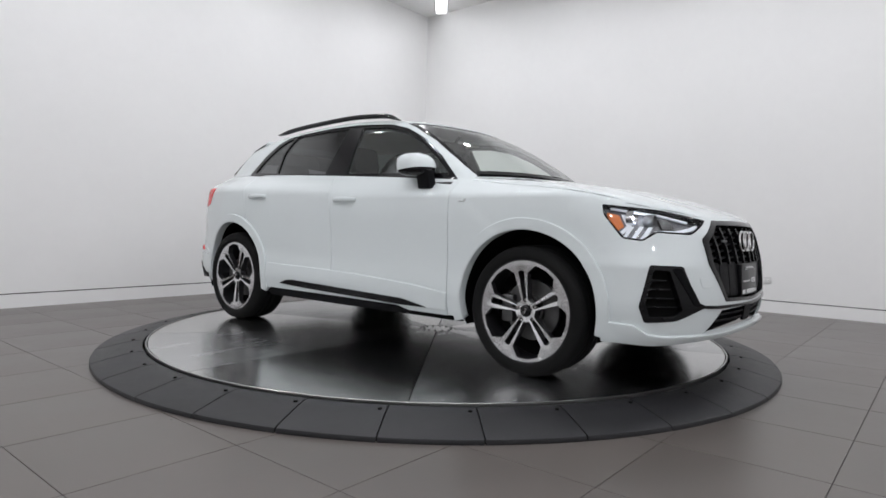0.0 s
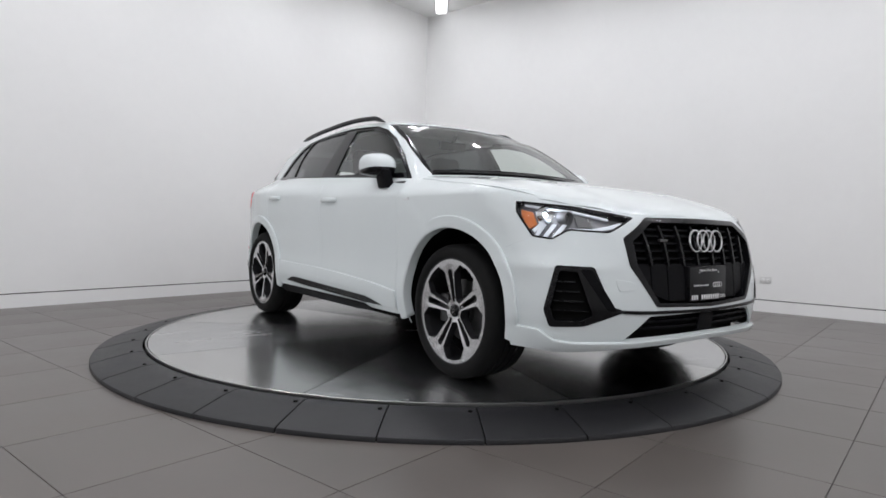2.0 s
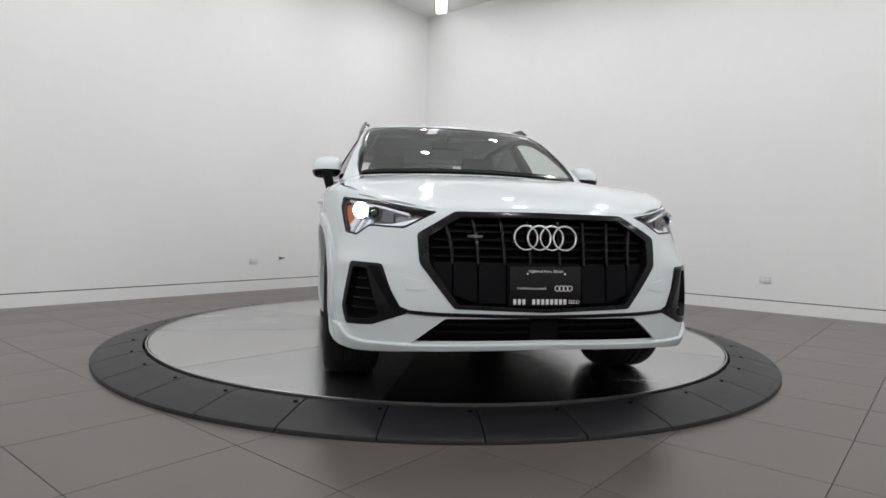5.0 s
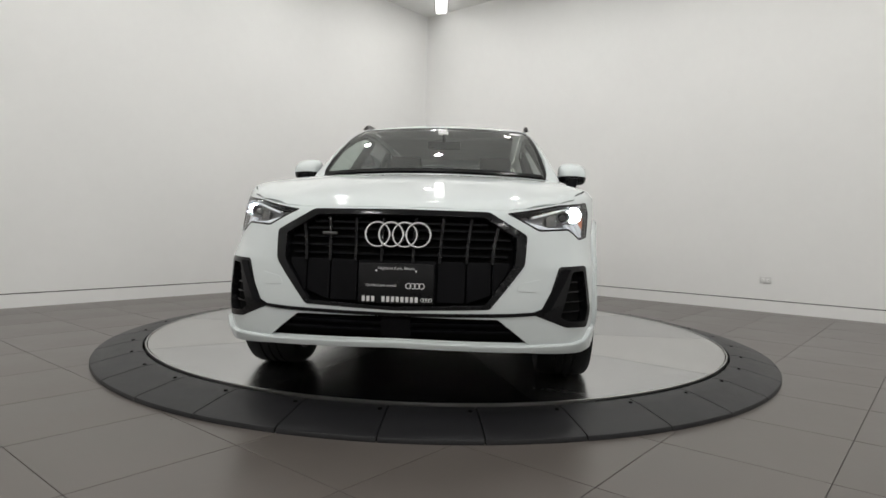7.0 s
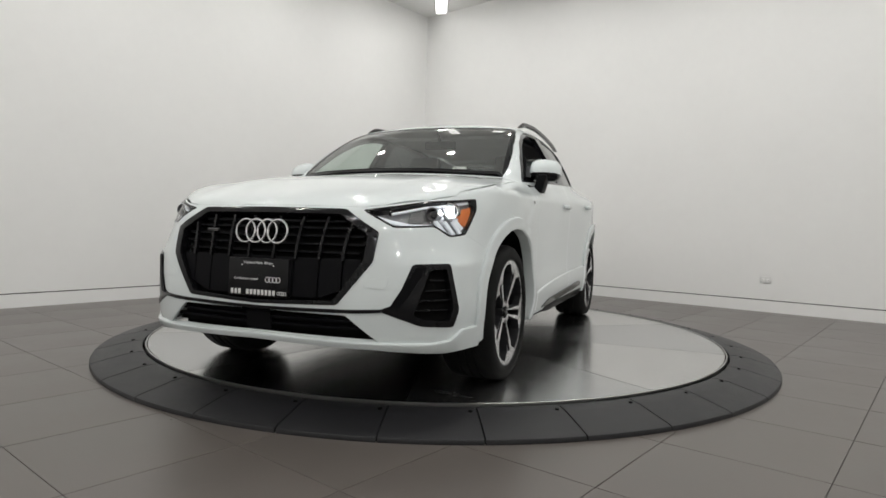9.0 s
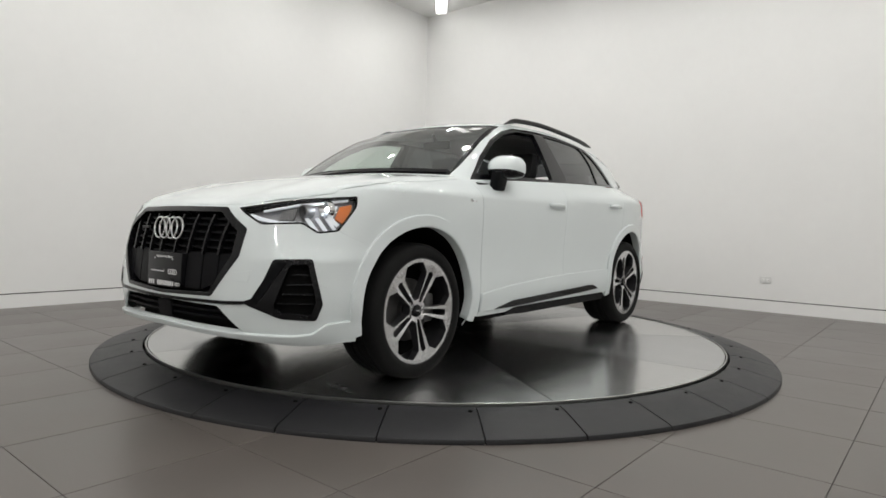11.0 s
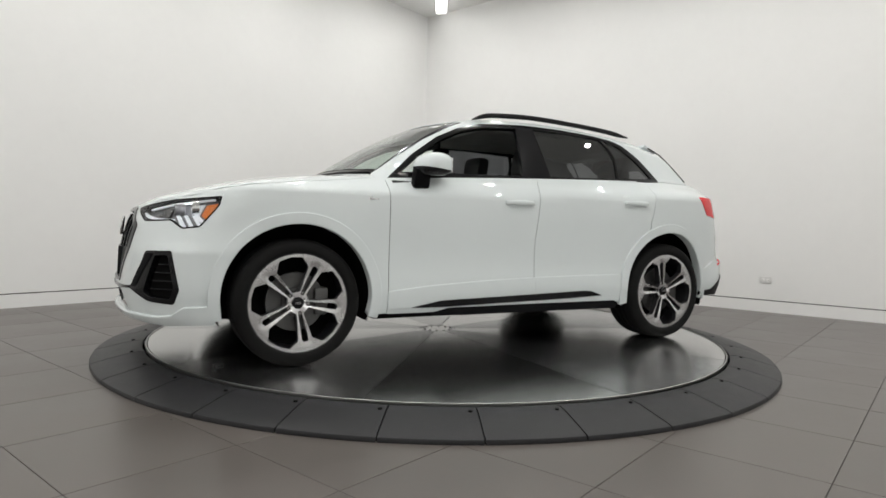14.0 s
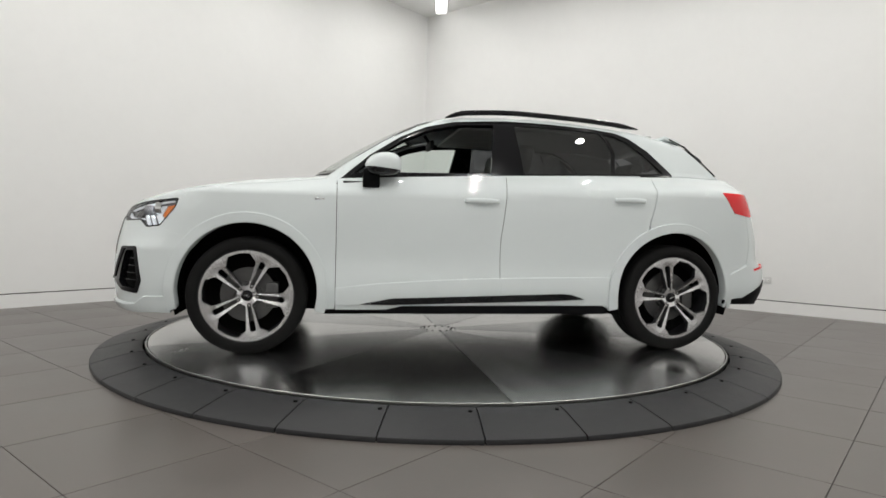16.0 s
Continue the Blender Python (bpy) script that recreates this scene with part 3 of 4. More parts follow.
    panel("rear_window", rounded(back_glass, .05), TINT, car, upwards, step=.05, lift=.001, edge=0, label="dark heated rear window")
    for s in (1, -1):
        panel("tail_lamp", shrink(TAIL_LAMP, GAP), RED, car, side=s, step=.02, lift=.004, edge=.02, label="red tail lamp")
        panel("rear_reflector", rounded([(-2.06, .532), (-2.20, .56), (-2.20, .545), (-2.06, .520)], .004), RED, car, side=s, step=.02, lift=.014, label="red strip reflector")
        bm = bmesh.new()
        pts = [(-1.485, .495, 1.430), (-1.585, .530, 1.376), (-1.685, .575, 1.272), (-1.780, .612, 1.170)]
        for (ax, ay, az), (bx, by, bz) in zip(pts, pts[1:]):
            tube(bm, (ax, s * ay, az), (bx, s * by, bz), .0055, sides=8)
        part("window_deflector", bm, BLACK, car, "gloss black rear window side blade")
    bm = bmesh.new()
    box(bm, -.075, .055, -.50, .50, -.012, .012, .008, Matrix.Translation((-1.502, 0, 1.424)) @ Matrix.Rotation(radians(-20), 4, "Y"))
    part("roof_spoiler", bm, WHITE, car)


def roof_rails(car):
    for s in (1, -1):
        bm = bmesh.new()
        xs = np.linspace(.15, -1.20, 40)
        rings = []
        for i, x in enumerate(xs):
            u = i / 39
            z = float(curve(np.array([x]), [-1.215, -.993, -.668, -.307, .02, .10, .15], [1.472, 1.499, 1.518, 1.529, 1.513, 1.494, 1.476])[0])
            y = .592 + .01 * math.sin(math.pi * u) - .02 * u
            h = .017 * min(1, .3 + u / .06, .25 + (1 - u) / .10)
            rings.append([bm.verts.new((x, s * (y + .016 * math.cos(t)), z + h * math.sin(t))) for t in np.linspace(0, 2 * math.pi, 10, endpoint=False)])
        for a, b in zip(rings, rings[1:]):
            for i in range(10):
                bm.faces.new((a[i], a[(i + 1) % 10], b[(i + 1) % 10], b[i]))
        bm.faces.new(rings[0]); bm.faces.new(rings[-1])
        bmesh.ops.recalc_face_normals(bm, faces=bm.faces)
        part("roof_rail", bm, BLACK, car, "gloss black roof rail")
# ---- front end ----
def front_end(car):
    # grille: frame, backing, bars, plates and emblem
    inner = rounded([fr(.352, .812), fr(.488, .728), fr(.484, .622), fr(.366, .452), (MID_FRONT, .438), *[(2 * MID_FRONT - a, z) for a, z in (fr(.366, .452), fr(.484, .622), fr(.488, .728), fr(.352, .812))], (MID_FRONT, .815)], .01)
    panel("grille_frame", shrink(GRILLE, .0015), BLACK, car, holes=[inner], step=.02, lift=.004, edge=.05, label="gloss black grille frame")
    back = panel("grille", shrink(inner, -.004), DARK, car, step=.05, lift=-.055, edge=0, label="black radiator grille")

    def strip(name, pts, w, mat, parent, lift, edge=.03, label=""):
        a = [Vector(p) for p in pts]
        up, dn = [], []
        for i, p in enumerate(a):
            d = (a[min(i + 1, len(a) - 1)] - a[max(i - 1, 0)]).normalized()
            q = Vector((-d.y, d.x)) * w / 2
            up.append(tuple(p + q)); dn.append(tuple(p - q))
        return panel(name, up + dn[::-1], mat, parent, step=.025, lift=lift, edge=edge, label=label, turn_in=.0015)

    span = lambda z: .478 - abs(z - .714) * (1.45 if z > .714 else .52) if z > .714 else .476 - (.70 - min(z, .70)) * .53
    for z in (.655, .690, .725, .760, .790):
        y = span(z) + .004
        strip("grille_bar", [fr(y, z), fr(y * .66, z), fr(y * .33, z), (MID_FRONT, z), *[(2 * MID_FRONT - a, b) for a, b in (fr(y * .33, z), fr(y * .66, z), fr(y, z))]], .007, MATT, back, -.022)
    for y in (-.39, -.285, -.175, -.065, .065, .175, .285, .39):
        lean = .022 * y / .39
        lo = .62
        hi = .803 if abs(y) < .34 else .775
        pts = [fr(abs(y) + abs(lean) * k * k, lo + (hi - lo) * k) for k in (0, .35, .7, 1)]
        if y < 0:
            pts = mirrored(pts, MID_FRONT)
        strip("grille_rib", pts, .010, BLACK, back, -.006, .035)
    cuts = [-.47, -.39, -.285, -.165, .165, .285, .39, .47]
    for y0, y1 in zip(cuts, cuts[1:]):
        a, b = min(abs(y0), abs(y1)), max(abs(y0), abs(y1))
        if y0 < 0 < y1:
            poly = [fr(.16, .462), fr(.16, .628), *mirrored([fr(.16, .628), fr(.16, .462)], MID_FRONT)]
        else:
            t = lambda y: max(.460, .460 + (y - .366) * 1.44)
            poly = [fr(a + .005, t(a)), fr(b - .005, t(b)), fr(b - .005, .628), fr(a + .005, .628)]
            if y0 < 0:
                poly = mirrored(poly, MID_FRONT)
        panel("grille_blank", rounded(poly, .006), MATT, back, step=.03, lift=-.018, edge=.02)
    # plate holder with its print
    bm = bmesh.new()
    box(bm, -.012, .012, -.156, .156, -.082, .082, .004)
    plate = part("number_plate", bm, PLATE, car, "black dealer plate with white print")
    plate.location, plate.rotation_euler = (2.190, 0, .532), (0, radians(-2), 0)

    def word(text, size, y, z, parent, wide=None, x=.0125):
        c = bpy.data.curves.new("lettering", "FONT")
        c.body, c.size, c.extrude, c.align_x, c.align_y = text, size, .0006, "CENTER", "CENTER"
        tmp = bpy.data.objects.new("lettering", c)
        scene.collection.objects.link(tmp)
        bpy.context.view_layer.update()
        me = bpy.data.meshes.new_from_object(tmp.evaluated_get(bpy.context.evaluated_depsgraph_get()))
        bpy.data.objects.remove(tmp)
        me.materials.clear()
        me.materials.append(LETTER)
        k = wide / max(1e-6, max(v.co.x for v in me.vertices) - min(v.co.x for v in me.vertices)) if wide else 1
        me.transform(Matrix.Translation((x, y, z)) @ Matrix(((0, 0, 1, 0), (1, 0, 0, 0), (0, 1, 0, 0), (0, 0, 0, 1))) @ Matrix.Diagonal((k, 1, 1, 1)))
        ob = new("lettering", me)
        ob.parent = parent
        return ob

    for k in [0, 1, 2] + list(range(4, 12)):
        bm = bmesh.new()
        y = -.140 + k * .0195 + (.004 if k > 3 else 0)
        box(bm, .0115, .0135, y, y + .0125, -.075, -.053, .0006)
        part("printed_bar", bm, LETTER, plate)
    word("Highland Park, Illinois", .0155, 0, .062, plate, .15)
    word("Certified pre-owned", .0145, -.062, -.008, plate, .125)
    for y, z, r in ((.078, -.008, .0125), (.125, -.064, .0075)):
        for i in range(4):
            bm = bmesh.new()
            lathe(bm, [(r, -.0008), (r, .0008), (r * .74, .0008), (r * .74, -.0008)], 20, Matrix.Translation((.0125, y + (i - 1.5) * r * 1.45, z)) @ Matrix.Rotation(math.pi / 2, 4, "Y"), True)
            part("printed_ring", bm, LETTER, plate)
    for y in (-.082, .082):
        bm = bmesh.new()
        tube(bm, (.010, y, .052), (.0165, y, .052), .005, .004, 12)
        part("screw", bm, CHROME, plate)
    # four linked chrome rings
    for i in range(4):
        bm = bmesh.new()
        y = (i - 1.5) * .0565
        prof = [(.050 + .0055 * math.cos(t), .006 * math.sin(t)) for t in np.linspace(0, 2 * math.pi, 10, endpoint=False)]
        lathe(bm, prof, 44, Matrix.Translation((2.180 + (.002 if i % 2 else -.002), y, .732)) @ Matrix.Rotation(radians(84), 4, "Y"), True)
        bmesh.ops.recalc_face_normals(bm, faces=bm.faces)
        part("emblem_ring", bm, CHROME, car, "chrome emblem ring")
    bm = bmesh.new()
    box(bm, 2.135, 2.15, -.325, -.262, .726, .738, .003)
    part("badge", bm, IRON, car, "small chrome badge in the grille")
    # lower intake, cross trim
    panel("lower_intake", shrink(INTAKE, -.003), DARK, car, step=.06, lift=-.05, edge=0, label="black lower air intake")
    for z in (.335, .366):
        y = .56 - (z - .30) * 1.4
        strip("intake_bar", [fr(y, z), fr(y * .5, z), (MID_FRONT, z), *mirrored([fr(y * .5, z), fr(y, z)], MID_FRONT)], .008, MATT, car, -.02)
    panel("radar_cover", rounded([(MID_FRONT - .06, .312), (MID_FRONT - .06, .388), (MID_FRONT + .06, .388), (MID_FRONT + .06, .312)], .01), MATT, car, step=.03, lift=-.014, label="black sensor cover")
    cross = [(2.225, .420), (2.31, .415), fr(.40, .413), fr(.2, .410), (MID_FRONT, .408)]
    strip("cross_trim", cross + mirrored(cross[:-1], MID_FRONT)[::-1], .013, BLACK, car, .006, .02, "gloss black cross trim")
    lip = [sd(1.752, .250), sd(1.752, .337), (1.915, .331), (1.972, .290), (2.04, .282), (2.25, .286), (MID_FRONT, .296)]
    under = [(MID_FRONT, .281), (2.25, .269), (2.0, .249)]
    panel("front_lip", lip + mirrored(lip[:-1], MID_FRONT)[::-1] + mirrored(under[1:], MID_FRONT)[::-1] + under, WHITE, car, step=.018, lift=.020, edge=.04, turn_in=.007)
    for s in (1, -1):
        # corner intakes
        inn = rounded([(2.055, .590), (1.988, .594), (1.955, .43), (1.972, .372), (2.07, .378), (2.115, .40)], .012)
        fr_ob = panel("corner_intake", shrink(FOG, .0015), BLACK, car, side=s, holes=[inn], step=.02, lift=.003, edge=.05, label="gloss black corner air intake")
        panel("intake_mesh", shrink(inn, -.003), DARK, fr_ob, side=s, step=.03, lift=-.035, edge=0)
        for z in (.420, .462, .504, .546):
            q = [(2.105 - (z - .41) * .42, z), (1.962 + abs(z - .44) * .12, z)]
            ob = panel("louvre", [(q[0][0], z - .003), (q[0][0], z + .003), (q[1][0], z + .003), (q[1][0], z - .003)], BLACK, fr_ob, side=s, step=.03, lift=-.018, edge=.02, turn_in=.001)
        panel("intake_blade", rounded([(2.105, .600), (2.065, .600), (2.165, .43), (2.20, .425)], .008), MATT, fr_ob, side=s, step=.02, lift=.008, edge=.02)
        # towing-eye cover and washer cover lines
        panel("washer_cover", rounded([(2.198, .560), (2.279, .544), (2.287, .514), (2.213, .509)], .010), WHITE, car, side=s, step=.02, lift=.003, edge=.008)
        # headlamp
        rim = shrink(HEADLIGHT, .0075)
        lamp = panel("headlight", shrink(HEADLIGHT, .0012), BLACK, car, side=s, holes=[rim], step=.02, lift=.001, edge=.045, label="LED headlight with clear lens and dark bezel")
        panel("reflector_bed", shrink(HEADLIGHT, .004), HOUSING, lamp, side=s, step=.02, lift=-.042, edge=0)
        panel("lens", shrink(HEADLIGHT, .0065), LENS, lamp, side=s, step=.03, lift=-.001, edge=0).visible_shadow = False
        panel("turn_signal", rounded([(1.868, .852), (1.810, .864), (1.814, .838), (1.853, .776), (1.888, .798)], .005), AMBER, lamp, side=s, step=.015, lift=-.022, edge=.015, label="amber turn signal")
        for k in range(3):
            a = 2.022 - .044 * k
            panel("light_bar", [(a, .797), (a - .016, .799), (a - .064 + .004 * k, .740), (a - .044, .738)], DRL, lamp, side=s, step=.015, lift=-.018, edge=.012)
        panel("outer_guide", [(1.912, .850), (1.882, .855), (1.902, .800), (1.870, .770), (1.880, .760), (1.924, .797)], DRL, lamp, side=s, step=.015, lift=-.018, edge=.012)
        panel("light_guide", [(2.275, .806), (2.21, .786), (2.13, .770), (2.03, .770), (2.03, .780), (2.125, .781), (2.20, .797), (2.25, .812)], DRL, lamp, side=s, step=.02, lift=-.018, edge=.012)
        panel("upper_guide", [(2.20, .828), (2.06, .860), (1.83, .886), (1.83, .879), (2.06, .853), (2.20, .822)], DRL, lamp, side=s, step=.02, lift=-.015, edge=.012)
        panel("inner_blade", [(2.12, .83), (2.06, .845), (2.07, .79), (2.13, .79)], IRON, lamp, side=s, step=.02, lift=-.025, edge=.02)
        for a, z, r, glow in ((1.962, .834, .034, True), (2.045, .822, .026, False)):
            p, n = flank([(a, z)])[0], normal(flank([(a, z)]))[0]
            c = Vector((p[0] - .016, s * p[1], p[2]))
            m = Matrix.Translation(c) @ Matrix.Rotation(math.pi / 2, 4, "Y")
            if glow:
                # a polished parabolic bowl with the lit diode at its focus
                bm = bmesh.new()
                bowl = [(max(.0005, r * k / 10), (r * k / 10) ** 2 / .040 - .036) for k in range(11)]
                lathe(bm, bowl + [(r + .004, bowl[-1][1]), (r + .004, -.040)], 28, m)
                part("reflector_bowl", bm, CHROME, lamp, "polished reflector bowl")
                bm = bmesh.new()
                lathe(bm, [(.0005, -.0165), (.005, -.018), (.0085, -.023), (.0085, -.028), (.0005, -.030)], 16, m)
                part("diode", bm, LED, lamp, "lit white diode")
                continue
            bm = bmesh.new()
            lathe(bm, [(r + .004, 0), (r, .001), (r - .003, -.046), (r, -.048), (r + .004, -.046)], 24, m, True)
            part("projector_tube", bm, HOUSING, lamp)
            bm = bmesh.new()
            lathe(bm, [(.0005, -.010), (r * .5, -.014), (r - .004, -.028), (r - .004, -.040), (.0005, -.040)], 24, m)
            part("projector_lens", bm, LENS_GREY, lamp)


# ---- mirrors, small badges ----
def mirrors(car):
    for s in (1, -1):
        bm = bmesh.new()
        rings, N = [], 22
        for y, f in ((.792, .50), (.805, .78), (.83, .93), (.87, 1), (.915, .98), (.945, .88), (.963, .66), (.970, .34)):
            cx, cz = .575 - .55 * (y - .88) ** 2 - .15 * (y - .88), 1.130 - .06 * (y - .88)
            ring = []
            for t in np.linspace(0, 2 * math.pi, N, endpoint=False):
                c, q = math.cos(t), math.sin(t)
                front = .098 if c > 0 else .108
                ring.append(bm.verts.new((cx + f * front * (abs(c) ** (.95 if c > 0 else .6)) * (1 if c > 0 else -1), s * y, cz + f * (.074 if q > 0 else .066) * (abs(q) ** .85) * (1 if q > 0 else -1) - .02 * max(c, 0) * f)))
            rings.append(ring)
        for a, b in zip(rings, rings[1:]):
            for i in range(N):
                bm.faces.new((a[i], a[(i + 1) % N], b[(i + 1) % N], b[i]))
        bm.faces.new(rings[0]); bm.faces.new(rings[-1])
        bmesh.ops.recalc_face_normals(bm, faces=bm.faces)
        bm2 = bm.copy()
        bmesh.ops.bisect_plane(bm, geom=bm.verts[:] + bm.edges[:] + bm.faces[:], plane_co=(.575, 0, 1.105), plane_no=(-.10, 0, 1), clear_inner=True)
        bmesh.ops.bisect_plane(bm2, geom=bm2.verts[:] + bm2.edges[:] + bm2.faces[:], plane_co=(.575, 0, 1.105), plane_no=(-.10, 0, 1), clear_outer=True)
        m = part("mirror", bm, WHITE, car, "white door mirror cap over a black base", 50)
        part("mirror_base", bm2, BLACK, m, "", 50)
        bm = bmesh.new()
        box(bm, .585, .685, .825, .885, .990, 1.10, .012)
        bmesh.ops.transform(bm, verts=[v for v in bm.verts if v.co.z > 1.04], matrix=Matrix.Translation((0, .025, 0)))
        if s < 0:
            bmesh.ops.scale(bm, vec=(1, -1, 1), verts=bm.verts); bmesh.ops.reverse_faces(bm, faces=bm.faces)
        part("mirror_stalk", bm, MATT, m)
        bm = bmesh.new()
        box(bm, .466, .474, .830, .940, 1.085, 1.172, .003)
        if s < 0:
            bmesh.ops.scale(bm, vec=(1, -1, 1), verts=bm.verts); bmesh.ops.reverse_faces(bm, faces=bm.faces)
        part("mirror_glass", bm, CHROME, m, "mirror glass")
        p = sideways([(.925, .918)])[0]
        bm = bmesh.new()
        box(bm, .905, .955, -.002, .002, .912, .918, .001)
        box(bm, .945, .958, -.002, .002, .912, .928, .001)
        ob = part("wing_badge", bm, ALLOY, car, "small chrome wing badge")
        ob.location = (0, s * (p[1] + .002), 0)


# ---- wheels ----
def wheel_meshes():
    made = {}
    bm = bmesh.new()
    lathe(bm, [(.268, .012), (.276, .019), (.292, .022), (.318, .018), (.332, .006), (.340, -.012), (.343, -.045), (.343, -.066), (.336, -.068), (.336, -.077), (.343, -.079), (.343, -.108), (.336, -.110), (.336, -.119), (.343, -.121), (.343, -.150), (.336, -.152), (.336, -.161), (.343, -.163), (.343, -.185), (.338, -.225), (.325, -.243), (.29, -.25), (.262, -.235), (.262, -.02)], 72, closed=True)
    made["tyre"] = (bm, TYRE)
    bm = bmesh.new()
    lathe(bm, [(.272, .010), (.266, .013), (.259, .006), (.250, -.03), (.245, -.12), (.255, -.23), (.262, -.235), (.262, -.02)], 64, closed=True)
    made["rim"] = (bm, ALLOY_DARK)
    axis = lambda k, r, t: (r * math.cos(k) - t * math.sin(k), r * math.sin(k) + t * math.cos(k))
    holes = []
    for i in range(5):
        k0, k1 = math.radians(72 * i - 36), math.radians(72 * i + 36)
        mid = math.radians(72 * i)
        at = lambda r, deg: (r * math.cos(mid + math.radians(deg)), r * math.sin(mid + math.radians(deg)))
        # a six-sided pocket between two pairs of spokes, and the slot between the two spokes of a pair
        holes.append(rounded([at(.061, -19), at(.202, -25), at(.247, -14.5), at(.2495, 0), at(.247, 14.5), at(.202, 25), at(.061, 19)], .005, 2))
        holes.append(rounded([axis(k1, .046, -.0100), axis(k1, .206, -.0175), axis(k1, .214, 0), axis(k1, .206, .0175), axis(k1, .046, .0100)], .005, 2))
    disc_line = [(.266 * math.cos(t), .266 * math.sin(t)) for t in np.linspace(0, 2 * math.pi, 80, endpoint=False)]
    uv, tris = tiling(disc_line, holes, .009)
    dish = lambda r: .010 - .020 * max(0, 1 - r / .24) ** 1.2

    def face(x, y):
        """Each spoke's face tilts down to the slot beside it."""
        r, k = math.hypot(x, y), math.atan2(y, x)
        off = k % math.radians(72) - math.radians(36)
        t = abs(r * math.sin(off))
        return dish(r) - .28 * max(0, .034 - t) * min(1, max(0, (.240 - r) / .07))
    bm, sides = bmesh.new(), bmesh.new()
    vs = [bm.verts.new((x, y, face(x, y))) for x, y in uv]
    for t in tris:
        f = bm.faces.new([vs[i] for i in t])
        f.normal_update()
        if f.normal.z < 0:
            f.normal_flip()
    edges = [e for e in bm.edges if len(e.link_faces) == 1]
    cache = {}

    def pair(v):
        if v not in cache:
            r = math.hypot(v.co.x, v.co.y)
            cache[v] = (sides.verts.new(v.co), sides.verts.new((v.co.x, v.co.y, v.co.z - .055 + .02 * (r / .26))))
        return cache[v]
    for e in edges:
        a, b = pair(e.verts[0]), pair(e.verts[1])
        sides.faces.new((a[0], b[0], b[1], a[1]))
    made["spokes"] = (bm, ALLOY)
    made["spoke_web"] = (sides, ALLOY_DARK)
    bm = bmesh.new()
    lathe(bm, [(.0005, -.002), (.024, -.002), (.029, -.005), (.032, -.012), (.032, -.03)], 32)
    made["hub_cap"] = (bm, BLACK)
    bm = bmesh.new()
    for i in range(4):
        lathe(bm, [(.0055, -.002), (.0055, -.0005), (.0042, -.0005), (.0042, -.002)], 14, Matrix.Translation(((i - 1.5) * .0075, 0, 0)), True)
    made["cap_rings"] = (bm, ALLOY)
    bm = bmesh.new()
    lathe(bm, [(.16, -.075), (.16, -.10), (.06, -.10), (.06, -.06), (.075, -.06), (.08, -.075)], 48, closed=True)
    made["brake_disc"] = (bm, IRON)
    bm = bmesh.new()
    box(bm, -.175, -.10, -.075, .075, -.12, -.045, .015)
    made["brake_caliper"] = (bm, IRON)
    bm = bmesh.new()
    lathe(bm, [(.0005, -.018), (.0065, -.018), (.0085, -.022), (.0085, -.04)], 12)
    made["bolt"] = (bm, CHROME)
    bm = bmesh.new()
    lathe(bm, [(.0005, -.13), (.26, -.13)], 40)
    made["dust_shield"] = (bm, DARK)
    return made


def wheels(car):
    made, meshes = wheel_meshes(), {}
    for k, (bm, mat) in made.items():
        ob = mesh_object(k, bm, mat, None, "", 60 if k == "spokes" else 40)
        meshes[k] = ob.data
        bpy.data.objects.remove(ob)
    for x, s, spin in ((WHEEL_X, 1, -7), (-WHEEL_X, 1, 30), (WHEEL_X, -1, 61), (-WHEEL_X, -1, 96)):
        w = new("wheel", meshes["rim"])
        w.parent = car
        w["label"] = "twin-spoke alloy wheel, machined faces on dark pockets"
        # local z points outward
        w.matrix_local = Matrix.Translation((x, s * .868, WHEEL_Z)) @ Matrix.Rotation(-s * math.pi / 2, 4, "X")
        for k in ("tyre", "spokes", "spoke_web", "hub_cap", "cap_rings", "brake_disc", "brake_caliper", "dust_shield"):
            o = new(k, meshes[k])
            o.parent = w
            if k in ("spokes", "spoke_web", "cap_rings"):
                o.rotation_euler = (0, 0, radians(spin))
        for i in range(5):
            o = new("bolt", meshes["bolt"])
            o.parent = w
            k = radians(spin + 72 * i + 36)
            o.location = (.058 * math.cos(k), .058 * math.sin(k), 0)


